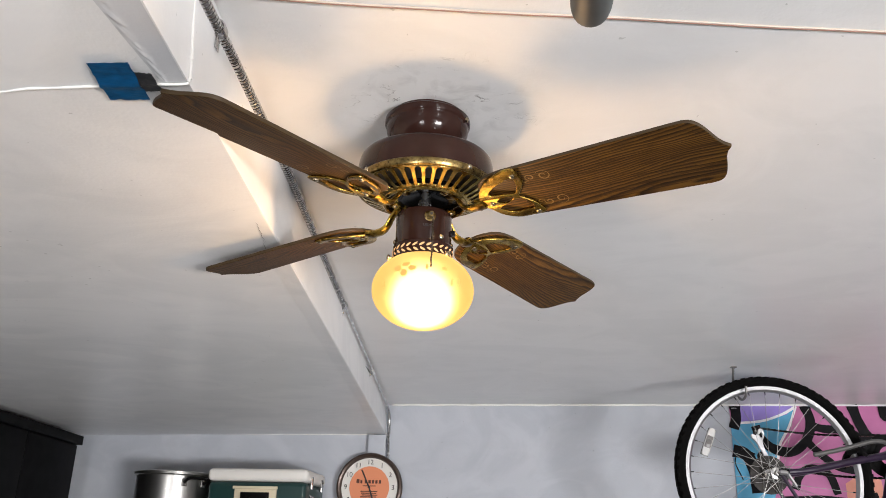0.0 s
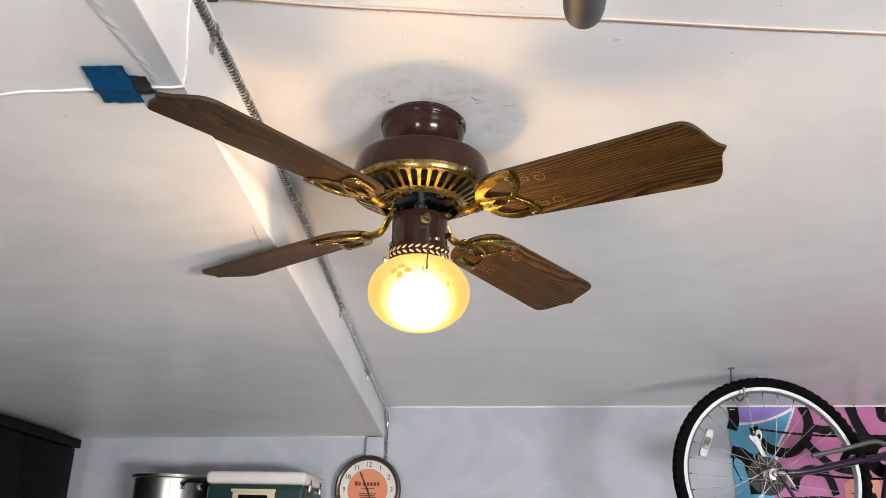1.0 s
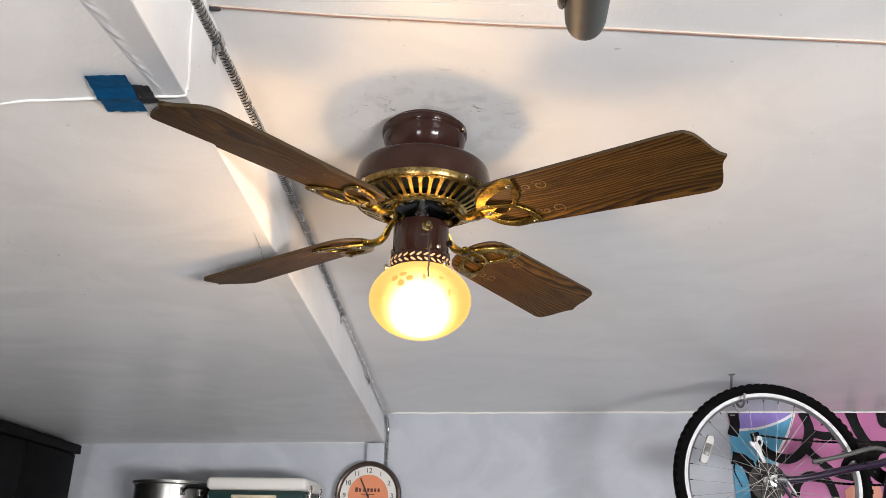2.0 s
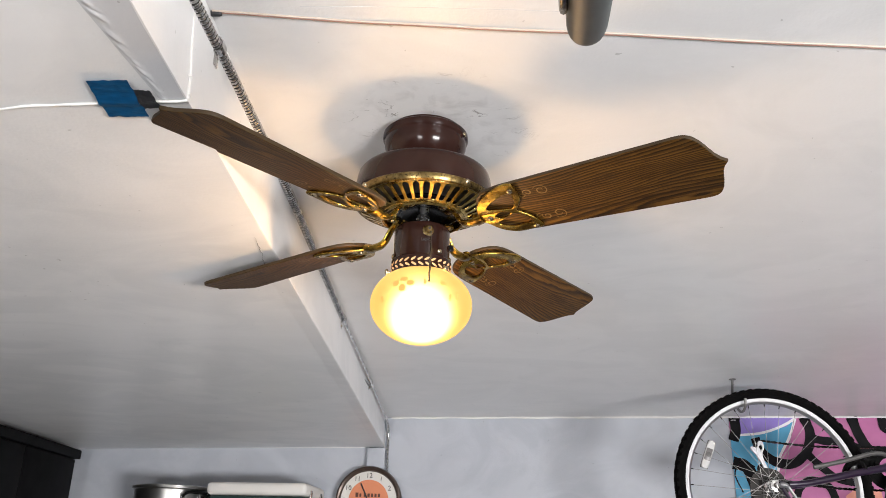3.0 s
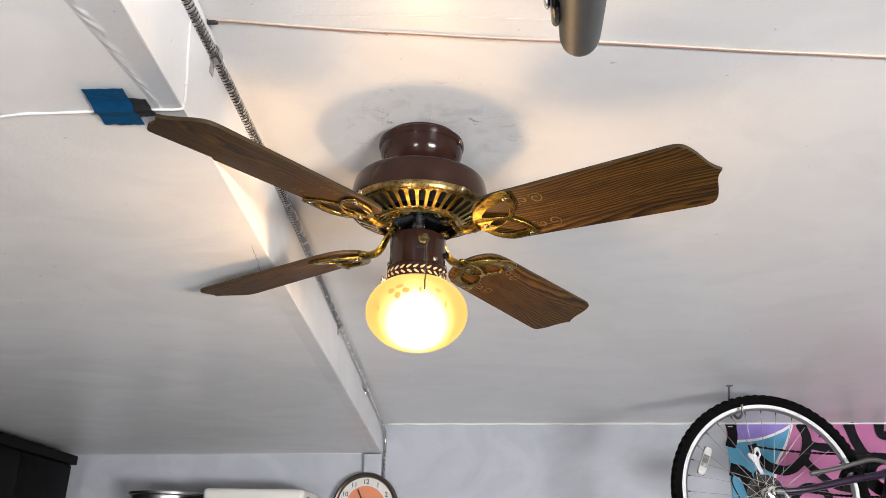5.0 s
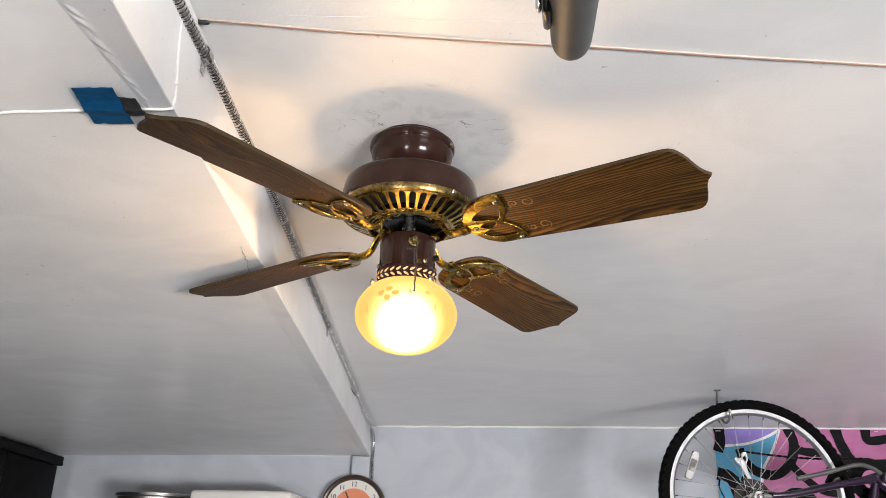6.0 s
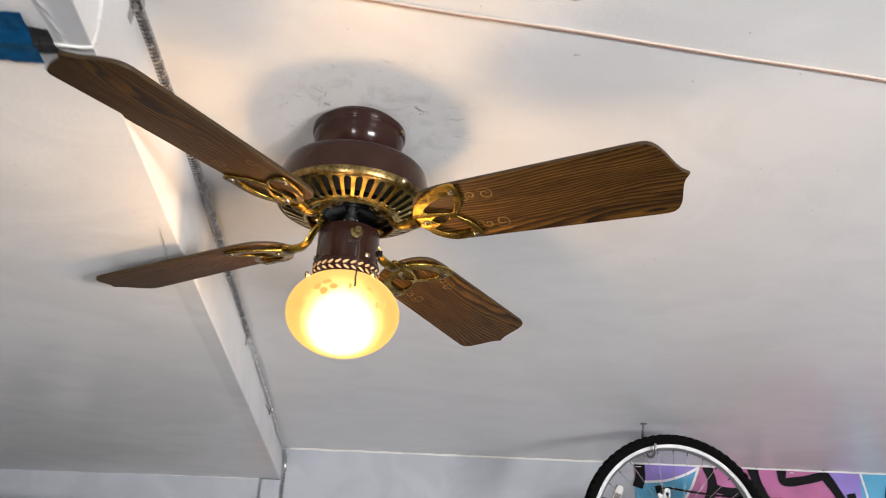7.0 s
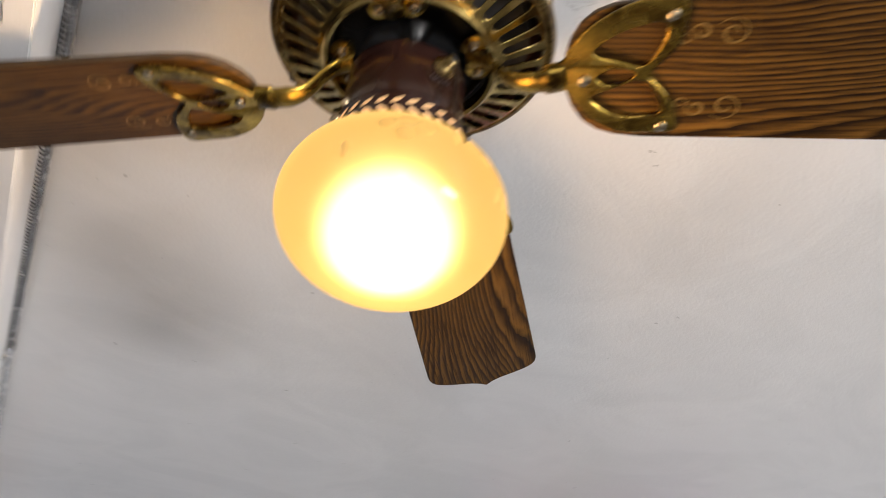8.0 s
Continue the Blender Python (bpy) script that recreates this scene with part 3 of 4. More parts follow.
for a in (196, 316, 76):
    part("thumb_screw", thumb, M_SCREW, gallery, m=pose(0, 0, -0.2765, 0, 0, a))
for a in (-50, 10, 185):
    part("screw", screw_me, M_SCREW, switch_cup, m=pose(0.048 * math.cos(radians(a)), 0.048 * math.sin(radians(a)), -0.245, 0, 90, a))

# pull switch, its chain and the second black toggle
SW = -76
part("switch_bushing", lathe([(0, 0), (0.0075, 0), (0.0078, 0.002), (0.006, 0.0032), (0.006, 0.006), (0.0045, 0.0075), (0.0045, 0.013), (0.003, 0.0145), (0, 0.0145)], 20), M_BRASS, switch_cup,
     "brass pull-switch bushing", pose(0.0475 * math.cos(radians(SW)), 0.0475 * math.sin(radians(SW)), -0.212, 0, 90, SW) @ Matrix.Diagonal((1.25, 1.25, 0.85, 1)))
# dark disc on the bushing's end, painting the shade inside a bore
part("bore_shade_disc", lathe([(0, 0.0002), (0.0024, 0.0002), (0.0024, 0.0008), (0, 0.0008)], 16), M_DARK, switch_cup, m=pose(0.0598 * math.cos(radians(SW)), 0.0598 * math.sin(radians(SW)), -0.212, 0, 90, SW))
chain = []
for k in range(29):
    z = -0.219 - 0.0034 * k
    chain.append(moved(lathe([(0, 0.0017), (0.0012, 0.0012), (0.0017, 0), (0.0012, -0.0012), (0, -0.0017)], 8), pose(0.0615 * math.cos(radians(SW + 2)) + 0.0004 * math.sin(k), 0.0615 * math.sin(radians(SW + 2)) - 0.02 * max(0, k - 12) / 12, z)))
part("pull_chain", merge(*chain), M_CHAIN, switch_cup, "dark beaded pull chain")
part("reverse_switch", box(-0.004, -0.005, -0.004, 0.006, 0.005, 0.004, 0.001), M_BLACK, switch_cup, "small black slide switch", pose(0.049 * math.cos(radians(-8)), 0.049 * math.sin(radians(-8)), -0.228, 0, 0, -8))
lettering("LIGHT", 0.0062, M_INK, switch_cup, pose(0.0482 * math.cos(radians(SW - 3)), 0.0482 * math.sin(radians(SW - 3)), -0.2285, 90, 0, 90 + SW - 3), "word_light")

# the glass globe, a flattened ball with a painted spray of petals
GZ = 2.0706 - CEIL
prof = [(0.0445, GZ + 0.060), (0.0455, GZ + 0.056)]
for k in range(31):
    t = radians(57 - 147 * k / 30)
    prof.append((0.0857 * math.cos(t), GZ + 0.0655 * math.sin(t)))
prof[-1] = (0.0, GZ - 0.0655)
globe = part("globe", lathe(prof, 96), M_GLOBE, fan, "amber frosted glass globe, lit from within", pose(0.002, 0, 0))
globe.visible_shadow = False


def on_globe(azimuth, elev, lift=0.0006):
    t, a = radians(elev), radians(azimuth)
    p = Vector((0.0857 * math.cos(t) * math.cos(a), 0.0857 * math.cos(t) * math.sin(a), 0.0655 * math.sin(t)))
    nrm = Vector((p.x / 0.0857 ** 2, p.y / 0.0857 ** 2, p.z / 0.0655 ** 2)).normalized()
    return Matrix.Translation(p + nrm * lift + Vector((0, 0, GZ))) @ nrm.to_track_quat("Z", "Y").to_matrix().to_4x4()


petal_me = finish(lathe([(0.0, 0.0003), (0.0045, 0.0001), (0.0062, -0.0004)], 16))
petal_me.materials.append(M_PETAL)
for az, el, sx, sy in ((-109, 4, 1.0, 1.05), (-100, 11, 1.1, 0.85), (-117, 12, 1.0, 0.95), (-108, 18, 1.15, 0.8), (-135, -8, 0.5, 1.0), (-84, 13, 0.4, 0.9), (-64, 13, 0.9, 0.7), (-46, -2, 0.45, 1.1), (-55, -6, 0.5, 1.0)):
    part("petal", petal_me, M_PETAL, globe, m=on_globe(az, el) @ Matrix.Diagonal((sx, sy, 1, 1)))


# blades: an oak-veneered plate with an ogee end on a pierced brass arm
def blade_outline():
    half = [(0.128, 0.0), (0.1295, 0.016), (0.134, 0.030), (0.142, 0.043), (0.153, 0.052), (0.168, 0.0575), (0.190, 0.0605)]
    half += [(u, 0.0605 + (u - 0.190) * 0.035) for u in (0.25, 0.31, 0.37, 0.43, 0.460)]
    half += [(0.478, 0.0705), (0.487, 0.0703), (0.4950, 0.0685), (0.5015, 0.0640), (0.5060, 0.0575), (0.5095, 0.0500), (0.5130, 0.0400), (0.5160, 0.0290), (0.5195, 0.0180), (0.5245, 0.0080), (0.5315, 0.0)]
    return half + [(u, -v) for u, v in reversed(half[1:-1])]


blade_me = filled([blade_outline()], 0.0062, 0.0010)
blade_me.materials.append(M_OAK)
blade_me.materials.append(M_EDGE)
for f in blade_me.polygons:
    f.material_index = 0 if abs(f.normal.z) > 0.9 else 1

U = lambda px: 0.1453 + (px - 1035) * 0.00047
V = lambda py: (py - 138) * 0.00047
plate = [ring_loop([(U(x), V(y)) for x, y in pts], 5) for pts in (
    [(965, 116), (995, 108), (1012, 78), (1045, 42), (1100, 12), (1160, -2), (1190, 6), (1194, 40), (1180, 88), (1152, 122), (1140, 138), (1152, 156), (1176, 190), (1188, 236), (1176, 252), (1130, 252), (1080, 240), (1035, 208), (1010, 172), (995, 156), (965, 152)],
    [(1056, 92), (1085, 66), (1125, 53), (1156, 54), (1152, 82), (1138, 106), (1124, 116), (1095, 106)],
    [(1058, 138), (1076, 125), (1098, 126), (1112, 136), (1096, 147), (1074, 150)],
    [(1053, 176), (1085, 162), (1118, 152), (1140, 166), (1152, 205), (1128, 212), (1092, 208), (1066, 194)])]
for k in (1, 2, 3):
    cx, cy = sum(q[0] for q in plate[k]) / len(plate[k]), sum(q[1] for q in plate[k]) / len(plate[k])
    plate[k] = [(cx + (x - cx) * 1.16, cy + (y - cy) * 1.16) for x, y in plate[k]]


def dish(u):
    """The cast plate swells away from the blade near its stem."""
    t = min(1.0, max(0.0, (u - 0.110) / 0.085))
    return 0.0040 * math.sin(math.pi * t)


plate_me = filled(plate, 0.0044, 0.0012)
for v in plate_me.vertices:
    v.co.z -= dish(v.co.x)
plate_me.materials.append(M_BRASS_ARM)
arm_path = glide([(0.050, 0, -0.1670), (0.061, 0, -0.1700), (0.072, 0, -0.1800), (0.083, -0.001, -0.1945), (0.096, -0.002, -0.2010), (0.112, -0.0027, -0.2020), (0.128, -0.0027, -0.1995)], 6)
arm_me = finish(sweep(arm_path, [0.0105 - 0.0035 * math.sin(math.pi * min(1, i / 26)) + (0.002 if i > 30 else 0) for i in range(len(arm_path))], 14, flat=0.55))
foot_me = finish(merge(lathe([(0, 0.0), (0.0095, 0.0), (0.0105, -0.001), (0.0105, -0.004), (0.009, -0.005), (0, -0.005)], 20)))
for me in (arm_me, foot_me):
    me.materials.append(M_BRASS_ARM)


def scroll(turns, r0, r1, width):
    """A flat painted scroll: a tapering spiral ribbon."""
    bm = bmesh.new()
    last = None
    n = 40
    for k in range(n + 1):
        t = k / n
        r = r0 + (r1 - r0) * t
        a = 2 * math.pi * turns * t
        w = width * (0.35 + 0.65 * math.sin(math.pi * min(1, t * 1.15)))
        c = Vector((r * math.cos(a), r * math.sin(a), 0))
        d = Vector((math.cos(a), math.sin(a), 0))
        pair = (bm.verts.new(c - d * w / 2), bm.verts.new(c + d * w / 2))
        if last:
            bm.faces.new((*last, *reversed(pair)))
        last = pair
    return bm


scroll_me = finish(merge(moved(scroll(1.4, 0.0030, 0.0120, 0.0022), pose(0.012, 0, 0)), moved(scroll(1.2, 0.0022, 0.0080, 0.0024), pose(-0.010, 0.001, 0, 0, 0, 160)), moved(scroll(0.9, 0.0020, 0.0055, 0.0020), pose(-0.022, -0.003, 0, 0, 0, 60))))
scroll_me.materials.append(M_GOLD)

HANG = pose(0, 0, -0.189, -13.5, 1.9, 0) @ pose(0, -0.0027, 0)
for ang, drop in ((-35.64, -0.001), (53.03, -0.005), (144.79, 0.0), (233.32, 0.0)):
    turn = pose(0, 0, 0, 0, 0, ang)
    hang = turn @ pose(0, 0, drop) @ HANG
    blade = part("blade", blade_me, M_OAK, fan, "dark oak-veneered fan blade with an ogee end", hang)
    for s in (1, -1):
        part("scroll_stencil", scroll_me, M_GOLD, blade, "gold stencilled scroll", pose(0.242, s * 0.032, -0.0036) @ Matrix.Diagonal((1.05, 1.05 * s, 1, 1)))
    arm = part("blade_arm", arm_me, M_BRASS, fan, "curved brass blade arm", turn @ pose(0, 0, drop))
    part("arm_plate", plate_me, M_BRASS, arm, "pierced brass trefoil plate", HANG @ pose(0, 0, -0.0056))
    for px, py in ((1172, 31), (1163, 238), (1033, 140)):
        part("screw", screw_me, M_SCREW, arm, m=HANG @ pose(U(px), V(py), -0.0078 - dish(U(px)), 180, 0, 0))
    for s in (1, -1):
        part("arm_foot", foot_me, M_BRASS, arm, m=pose(0.056, 0.013 * s, -0.1635))
        part("screw", screw_me, M_SCREW, arm, m=pose(0.056, 0.015 * s, -0.1685, 180, 0, 0))

# ---- conduit, cables, tape on the ceiling and soffit ----
CX, CZ = -0.2915, CEIL - 0.013


def run_at(y):
    k = 1 / (1 + math.exp((y - 1.38) / 0.09))
    d = 1 / (1 + math.exp((y - 1.04) / 0.06))
    return (CX + 0.0015 * math.sin(y * 2.1) - 0.0062 * k, y, CZ - 0.018 * k - 0.018 * d)


n = 1860
pts, rad = [], []
for i in range(n):
    y = -0.4 + 2.94 * i / (n - 1)
    pts.append(run_at(y))
    rad.append((0.0070, 0.0089, 0.0098, 0.0101, 0.0098, 0.0089)[i % 6])
conduit = thing("flexible_conduit", pose(0, 0, 0), "ribbed silver flexible metal conduit in the ceiling corner", "conduit")
sleeve = part("ribbed_sleeve", sweep(pts, rad, 14), M_STEEL, conduit)
# groove faces take a dark colour that paints in the shade between ribs
sleeve.data.materials.append(M_SPROCKET_GROOVE_SHADE)
for f in sleeve.data.polygons:
    x, y, z = run_at(f.center.y)
    f.material_index = 1 if math.hypot(f.center.x - x, f.center.z - z) < 0.0081 else 0
tail = glide([(CX, 2.53, CZ), (CX + 0.004, 3.0, CZ), (CX + 0.007, 3.5, CZ - 0.002), (CX + 0.008, 4.0, CZ - 0.008), (-0.276, 4.36, CZ - 0.016), (-0.270, 4.425, CZ - 0.05), (-0.270, 4.440, CZ - 0.10)], 10)
part("smooth_tube", sweep(tail, 0.0065, 10), M_STEEL, conduit)
pts = [(-0.270 + 0.001 * math.sin(i / 9), 4.442, 2.30 - 0.0022 * i) for i in range(140)]
part("ribbed_drop", sweep(pts, [0.0072 + 0.0011 * math.sin(2 * math.pi * i / 3) for i in range(140)], 10, up=(0, 1, 0)), M_STEEL, conduit)
tagged(part("grey_cable", sweep(glide([(CX - 0.008, 2.54, CZ - 0.012), (CX - 0.009, 2.9, CZ - 0.030), (CX - 0.009, 3.15, CZ - 0.035), (CX - 0.004, 3.45, CZ - 0.018), (CX - 0.002, 3.55, CZ - 0.012)], 8), 0.0035, 8), M_BLACK),
                    "thin dark cable sagging beside the conduit", "cable")


def strap(y):
    s = thing("conduit_strap", pose(*run_at(y)), "one-hole steel strap holding the conduit", "strap", "conduit straps")
    arc = [(0.0115 * math.cos(radians(a)), 0, 0.0115 * math.sin(radians(a))) for a in range(-110, 100, 15)]
    part("band", prism_strip(arc, 0.018, 0.0018), M_STEEL, s)
    off = max(0.0, CX - run_at(y)[0])
    part("tab", box(off - 0.0040, -0.008, -0.034, off - 0.0015, 0.008, -0.009, 0.0008), M_STEEL, s)
    part("screw", screw_me, M_SCREW, s, m=pose(-0.0015, 0, -0.025, 0, 90, 0))


def prism_strip(line, width, thick):
    """A bent flat strip, its width along y."""
    bm = bmesh.new()
    rings = []
    for x, y, z in line:
        k = 1 + thick / max(1e-6, math.hypot(x, z))
        rings.append([bm.verts.new(c) for c in ((x, y - width / 2, z), (x, y + width / 2, z), (x * k, y + width / 2, z * k), (x * k, y - width / 2, z * k))])
    for a, b in zip(rings, rings[1:]):
        for i in range(4):
            bm.faces.new((a[i], a[(i + 1) % 4], b[(i + 1) % 4], b[i]))
    bm.faces.new(rings[0]), bm.faces.new(rings[-1])
    return bm


for y in (1.045, 2.545, 3.50):
    strap(y)

line = []
for i in range(60):
    t = i / 59
    x = -0.298 + (2.95 + 0.298) * t
    line.append((x, (1.0335 + (0.088 if x < -0.083 else 0.0535) * (x + 0.083)) + 0.0025 * noise.noise(Vector((x * 5, 1, 0))), CEIL - 0.0022))
ceiling_cable = thing("ceiling_cable", pose(0, 0, 0), "thin pinkish white cable tacked across the ceiling", "cable")
part("cable", sweep(line, 0.0013, 8), M_PINKWIRE, ceiling_cable)
part("second_wire", sweep([(x, y - 0.0034, z) for x, y, z in line], 0.0015, 8), M_OLDWIRE, ceiling_cable)
part("black_connector", merge(lathe([(0, 0), (0.0055, 0), (0.006, 0.003), (0.0055, 0.016), (0.004, 0.02), (0, 0.02)], 12)), M_BTAPE, ceiling_cable, "black taped cable end", pose(-0.300, 1.0145, CEIL - 0.0040, 0, 90, 3) @ Matrix.Diagonal((0.75, 0.75, 0.75, 1)))

tagged(part("painted_over_cable", sweep(glide([(-0.17, 1.000, CEIL), (-0.02, 0.998, CEIL), (0.12, 1.000, CEIL), (0.26, 1.004, CEIL)], 8), 0.0005, 6), M_PAPER), "thin cable painted over white on the ceiling", "cable")

ZS = 2.2078  # underside of the soffit near the tape
white_line = glide([(-2.3, 1.16, ZS - 0.001), (-1.4, 1.06, ZS - 0.002), (-0.9, 1.02, ZS - 0.002), (-0.62, 0.995, ZS - 0.002), (-0.546, 0.982, ZS - 0.002), (-0.50, 0.970, ZS - 0.003), (-0.464, 0.968, ZS - 0.002), (-0.409, 0.961, ZS - 0.003),
                    (-0.340, 0.953, ZS - 0.003), (-0.294, 0.951, ZS - 0.003), (-0.2865, 0.951, ZS + 0.004), (-0.2885, 0.953, 2.25), (-0.2915, 0.952, 2.283), (-0.2985, 0.957, 2.35), (-0.3015, 0.962, 2.385)], 8)
tagged(part("white_cable", sweep([(p.x, p.y - 0.013, p.z) for p in white_line], 0.0019, 8), M_WIRE), "thin white cable along the soffit and up its edge", "cable")

for x, y, z in ((-0.2875, 0.939, 2.243), (-0.2965, 0.942, 2.318), (-0.2855, 0.938, 2.214)):
    tagged(part("cable_clip", box(-0.0026, -0.0026, -0.0016, 0.0024, 0.0030, 0.0016, 0.0008), M_WIRE, m=pose(x, y, z)), "small white clip on a thin cable", "cable clip", "cable clips")


def sheet(corners, z, nx, ny, wave, seed):
    """A thin, slightly wavy sheet stuck under the soffit."""
    bm = bmesh.new()
    a, b, c, d = [Vector((*q, z)) for q in corners]
    grid = []
    for j in range(ny + 1):
        row = []
        for i in range(nx + 1):
            s, t = i / nx, j / ny
            q = a.lerp(b, s).lerp(d.lerp(c, s), t)
            q.z -= wave(s, t, seed)
            q.x += 0.0012 * noise.noise(Vector((t * 9, seed, s * 3)))
            row.append(bm.verts.new(q))
        grid.append(row)
    for j in range(ny):
        for i in range(nx):
            bm.faces.new((grid[j][i], grid[j][i + 1], grid[j + 1][i + 1], grid[j + 1][i]))
    return bm


def over_wire(s, t, seed):
    return 0.004 * math.exp(-((t - 0.55) / 0.10) ** 2) + 0.0012 * (1 + noise.noise(Vector((s * 6, t * 6, seed))))


tagged(part("blue_tape", sheet([(-0.3965, 0.890), (-0.3445, 0.886), (-0.3465, 0.974), (-0.4000, 0.976)], ZS - 0.0045, 16, 16, over_wire, 2.0), M_TAPE), "blue masking tape holding a cable to the soffit", "tape")
tagged(part("black_tape", sheet([(-0.347, 0.909), (-0.325, 0.912), (-0.323, 0.952), (-0.349, 0.956)], ZS - 0.0035, 8, 8, over_wire, 5.0), M_BTAPE), "small piece of black tape beside blue tape", "tape")


def wrinkle(s, t, seed):
    w = math.exp(-((s - 0.17 - 0.05 * noise.noise(Vector((t * 5, 7, 0)))) / 0.11) ** 2) * min(1.0, s / 0.08)
    crease = abs(noise.noise(Vector((s * 1.8 + t * 4, t * 26 - s * 3.0, seed)))) + 0.5 * abs(noise.noise(Vector((s * 4 + t * 9, t * 55 - s * 6, seed + 3))))
    return 0.0007 + w * 0.0042 * crease * (0.25 + 0.75 * t)


paper = sheet([(-0.385, 0.38), (-0.2885, 0.38), (-0.2885, 0.937), (-0.322, 0.937)], 0.0, 40, 220, wrinkle, 1.0)
for v in paper.verts:
    v.co.z += z_sof(v.co.y)
tagged(part("loose_paper", paper, M_PAPER), "strip of loose wrinkled drywall paper on the soffit", "paper strip")

# grey rounded bar of the door opener, hanging near the camera
bar = thing("opener_bar", pose(0.171, 0.652, 2.1155), "grey rounded metal bar of a door opener", "opener bar")
run = Vector((-0.029, -0.193, -0.080))
path = [run * t for t in (-0.045, -0.03, 0.0, 0.05, 0.12, 0.3, 0.8, 1.3, 1.8)]
part("bar_body", sweep(path, [0.004, 0.0095, 0.0145, 0.0170, 0.0180, 0.0182, 0.0182, 0.0182, 0.0182], 24), M_GREYBAR, bar)
clamp = pose(*(run * 0.62)) @ run.to_track_quat("-Y", "Z").to_matrix().to_4x4()
part("bracket", box(-0.0235, -0.026, -0.012, -0.0165, 0.030, 0.022, 0.004), M_BLACK, bar, "black bracket", clamp)
part("bolt", box(-0.0285, -0.006, -0.004, -0.0235, 0.008, 0.010, 0.003), M_STEEL, bar, "steel bolt head", clamp)
part("cross_rod", sweep([(-0.02, -0.012, 0.020), (-0.30, -0.012, 0.026)], 0.0035, 8), M_BLACK, bar, "thin dark rod", clamp)
part("hanger", sweep([run * 1.7, run * 1.7 + Vector((0, 0, CEIL - 2.1155 + 0.137))], 0.008, 8), M_GREYBAR, bar)

# ---- back of the garage: cabinet, shelf, pot, cooler, clock ----
cab = thing("tall_cabinet", pose(-1.910, 4.495, 0), "tall black cabinet with plain doors against the wall", "cabinet")
part("carcass", box(-0.53, -2.2, 0, -0.022, 0.0, 2.150, 0.002), M_CAB, cab)
part("top_cap", box(-0.55, -2.23, 2.150, 0.016, 0.008, 2.196, 0.003), M_CAB, cab)
for k in range(4):
    part("door", box(-0.020, -0.555 - 0.545 * k, 0.08, 0.0, -0.018 - 0.545 * k, 2.145, 0.002), M_CAB, cab)

SHELF = 1.655
skew = pose(-1.05, back_y(-1.05), 0, 0, 0, -8.31)
shelf = thing("wall_shelf", skew @ pose(0, 0, SHELF), "plain wooden shelf board on the back wall", "shelf")
part("board", box(-0.72, -0.46, -0.025, 0.55, 0.0, 0.0, 0.002), M_SHELF, shelf)
for x in (-0.5, 0.3):
    part("bracket", merge(box(x - 0.012, -0.35, -0.045, x + 0.012, 0, -0.026), box(x - 0.012, -0.02, -0.30, x + 0.012, 0, -0.045)), M_BLACK, shelf)

PT = 2.003
pot = thing("stock_pot", pose(-1.330, 4.34, SHELF), "brushed stainless stock pot with black loop handles", "pot")
hp = PT - SHELF
part("body", lathe([(0, 0.002), (0.178, 0.002), (0.183, 0.008), (0.184, hp - 0.022), (0.186, hp - 0.016), (0.192, hp - 0.012), (0.192, hp - 0.004), (0.180, hp - 0.004), (0.180, 0.012), (0, 0.012)], 72), M_POT, pot)
part("lid", lathe([(0.196, hp - 0.006), (0.196, hp), (0.186, hp + 0.004), (0.12, hp + 0.006), (0.03, hp + 0.010), (0, hp + 0.010)], 72), M_POT, pot, "stainless lid")
for a in (-42, 138):
    h = part("handle", sweep(glide([(0.184, -0.052, hp - 0.050), (0.206, -0.054, hp - 0.040), (0.222, -0.046, hp - 0.032), (0.226, 0, hp - 0.030), (0.222, 0.046, hp - 0.032), (0.206, 0.054, hp - 0.040), (0.184, 0.052, hp - 0.050)], 6), 0.0075, 10), M_BLACK, pot, "black loop handle", pose(0, 0, 0, 0, 0, a))
    for s in (-1, 1):
        part("rivet_plate", box(0.182, s * 0.052 - 0.013, hp - 0.068, 0.187, s * 0.052 + 0.013, hp - 0.034, 0.002), M_STEEL, h)

CT = 2.027
cool = thing("cooler", pose(-0.858, 4.345, SHELF, 0, 0, -7), "dark green steel cooler with white lid and cream latch", "cooler")
hc = CT - SHELF
part("body", box(-0.245, -0.165, 0, 0.245, 0.165, hc - 0.062, 0.022, 4), M_GREEN, cool)
part("lid", box(-0.252, -0.172, hc - 0.060, 0.252, 0.172, hc, 0.022, 4), M_LID, cool, "rounded white plastic lid")
latch = part("latch_plate", merge(box(-0.105, -0.178, hc - 0.20, 0.105, -0.164, hc - 0.088, 0.005)), M_CREAM, cool, "cream metal latch plate")
part("latch_recess", box(-0.072, -0.184, hc - 0.20, 0.072, -0.1775, hc - 0.112, 0.003), M_BLACK, latch)
part("latch_lip", box(-0.112, -0.186, hc - 0.098, 0.112, -0.176, hc - 0.084, 0.003), M_CREAM, latch)
for y in (-0.09, 0.09):
    hg = part("hinge", box(0.246, y - 0.014, hc - 0.090, 0.258, y + 0.014, hc - 0.030, 0.003), M_STEEL, cool)
    part("screw", screw_me, M_SCREW, hg, m=pose(0.258, y, hc - 0.045, 0, 90, 0))
part("side_handle", sweep(glide([(0.246, -0.10, hc - 0.12), (0.262, -0.09, hc - 0.13), (0.266, 0, hc - 0.14), (0.262, 0.09, hc - 0.13), (0.246, 0.10, hc - 0.12)], 6), 0.007, 8), M_STEEL, cool)

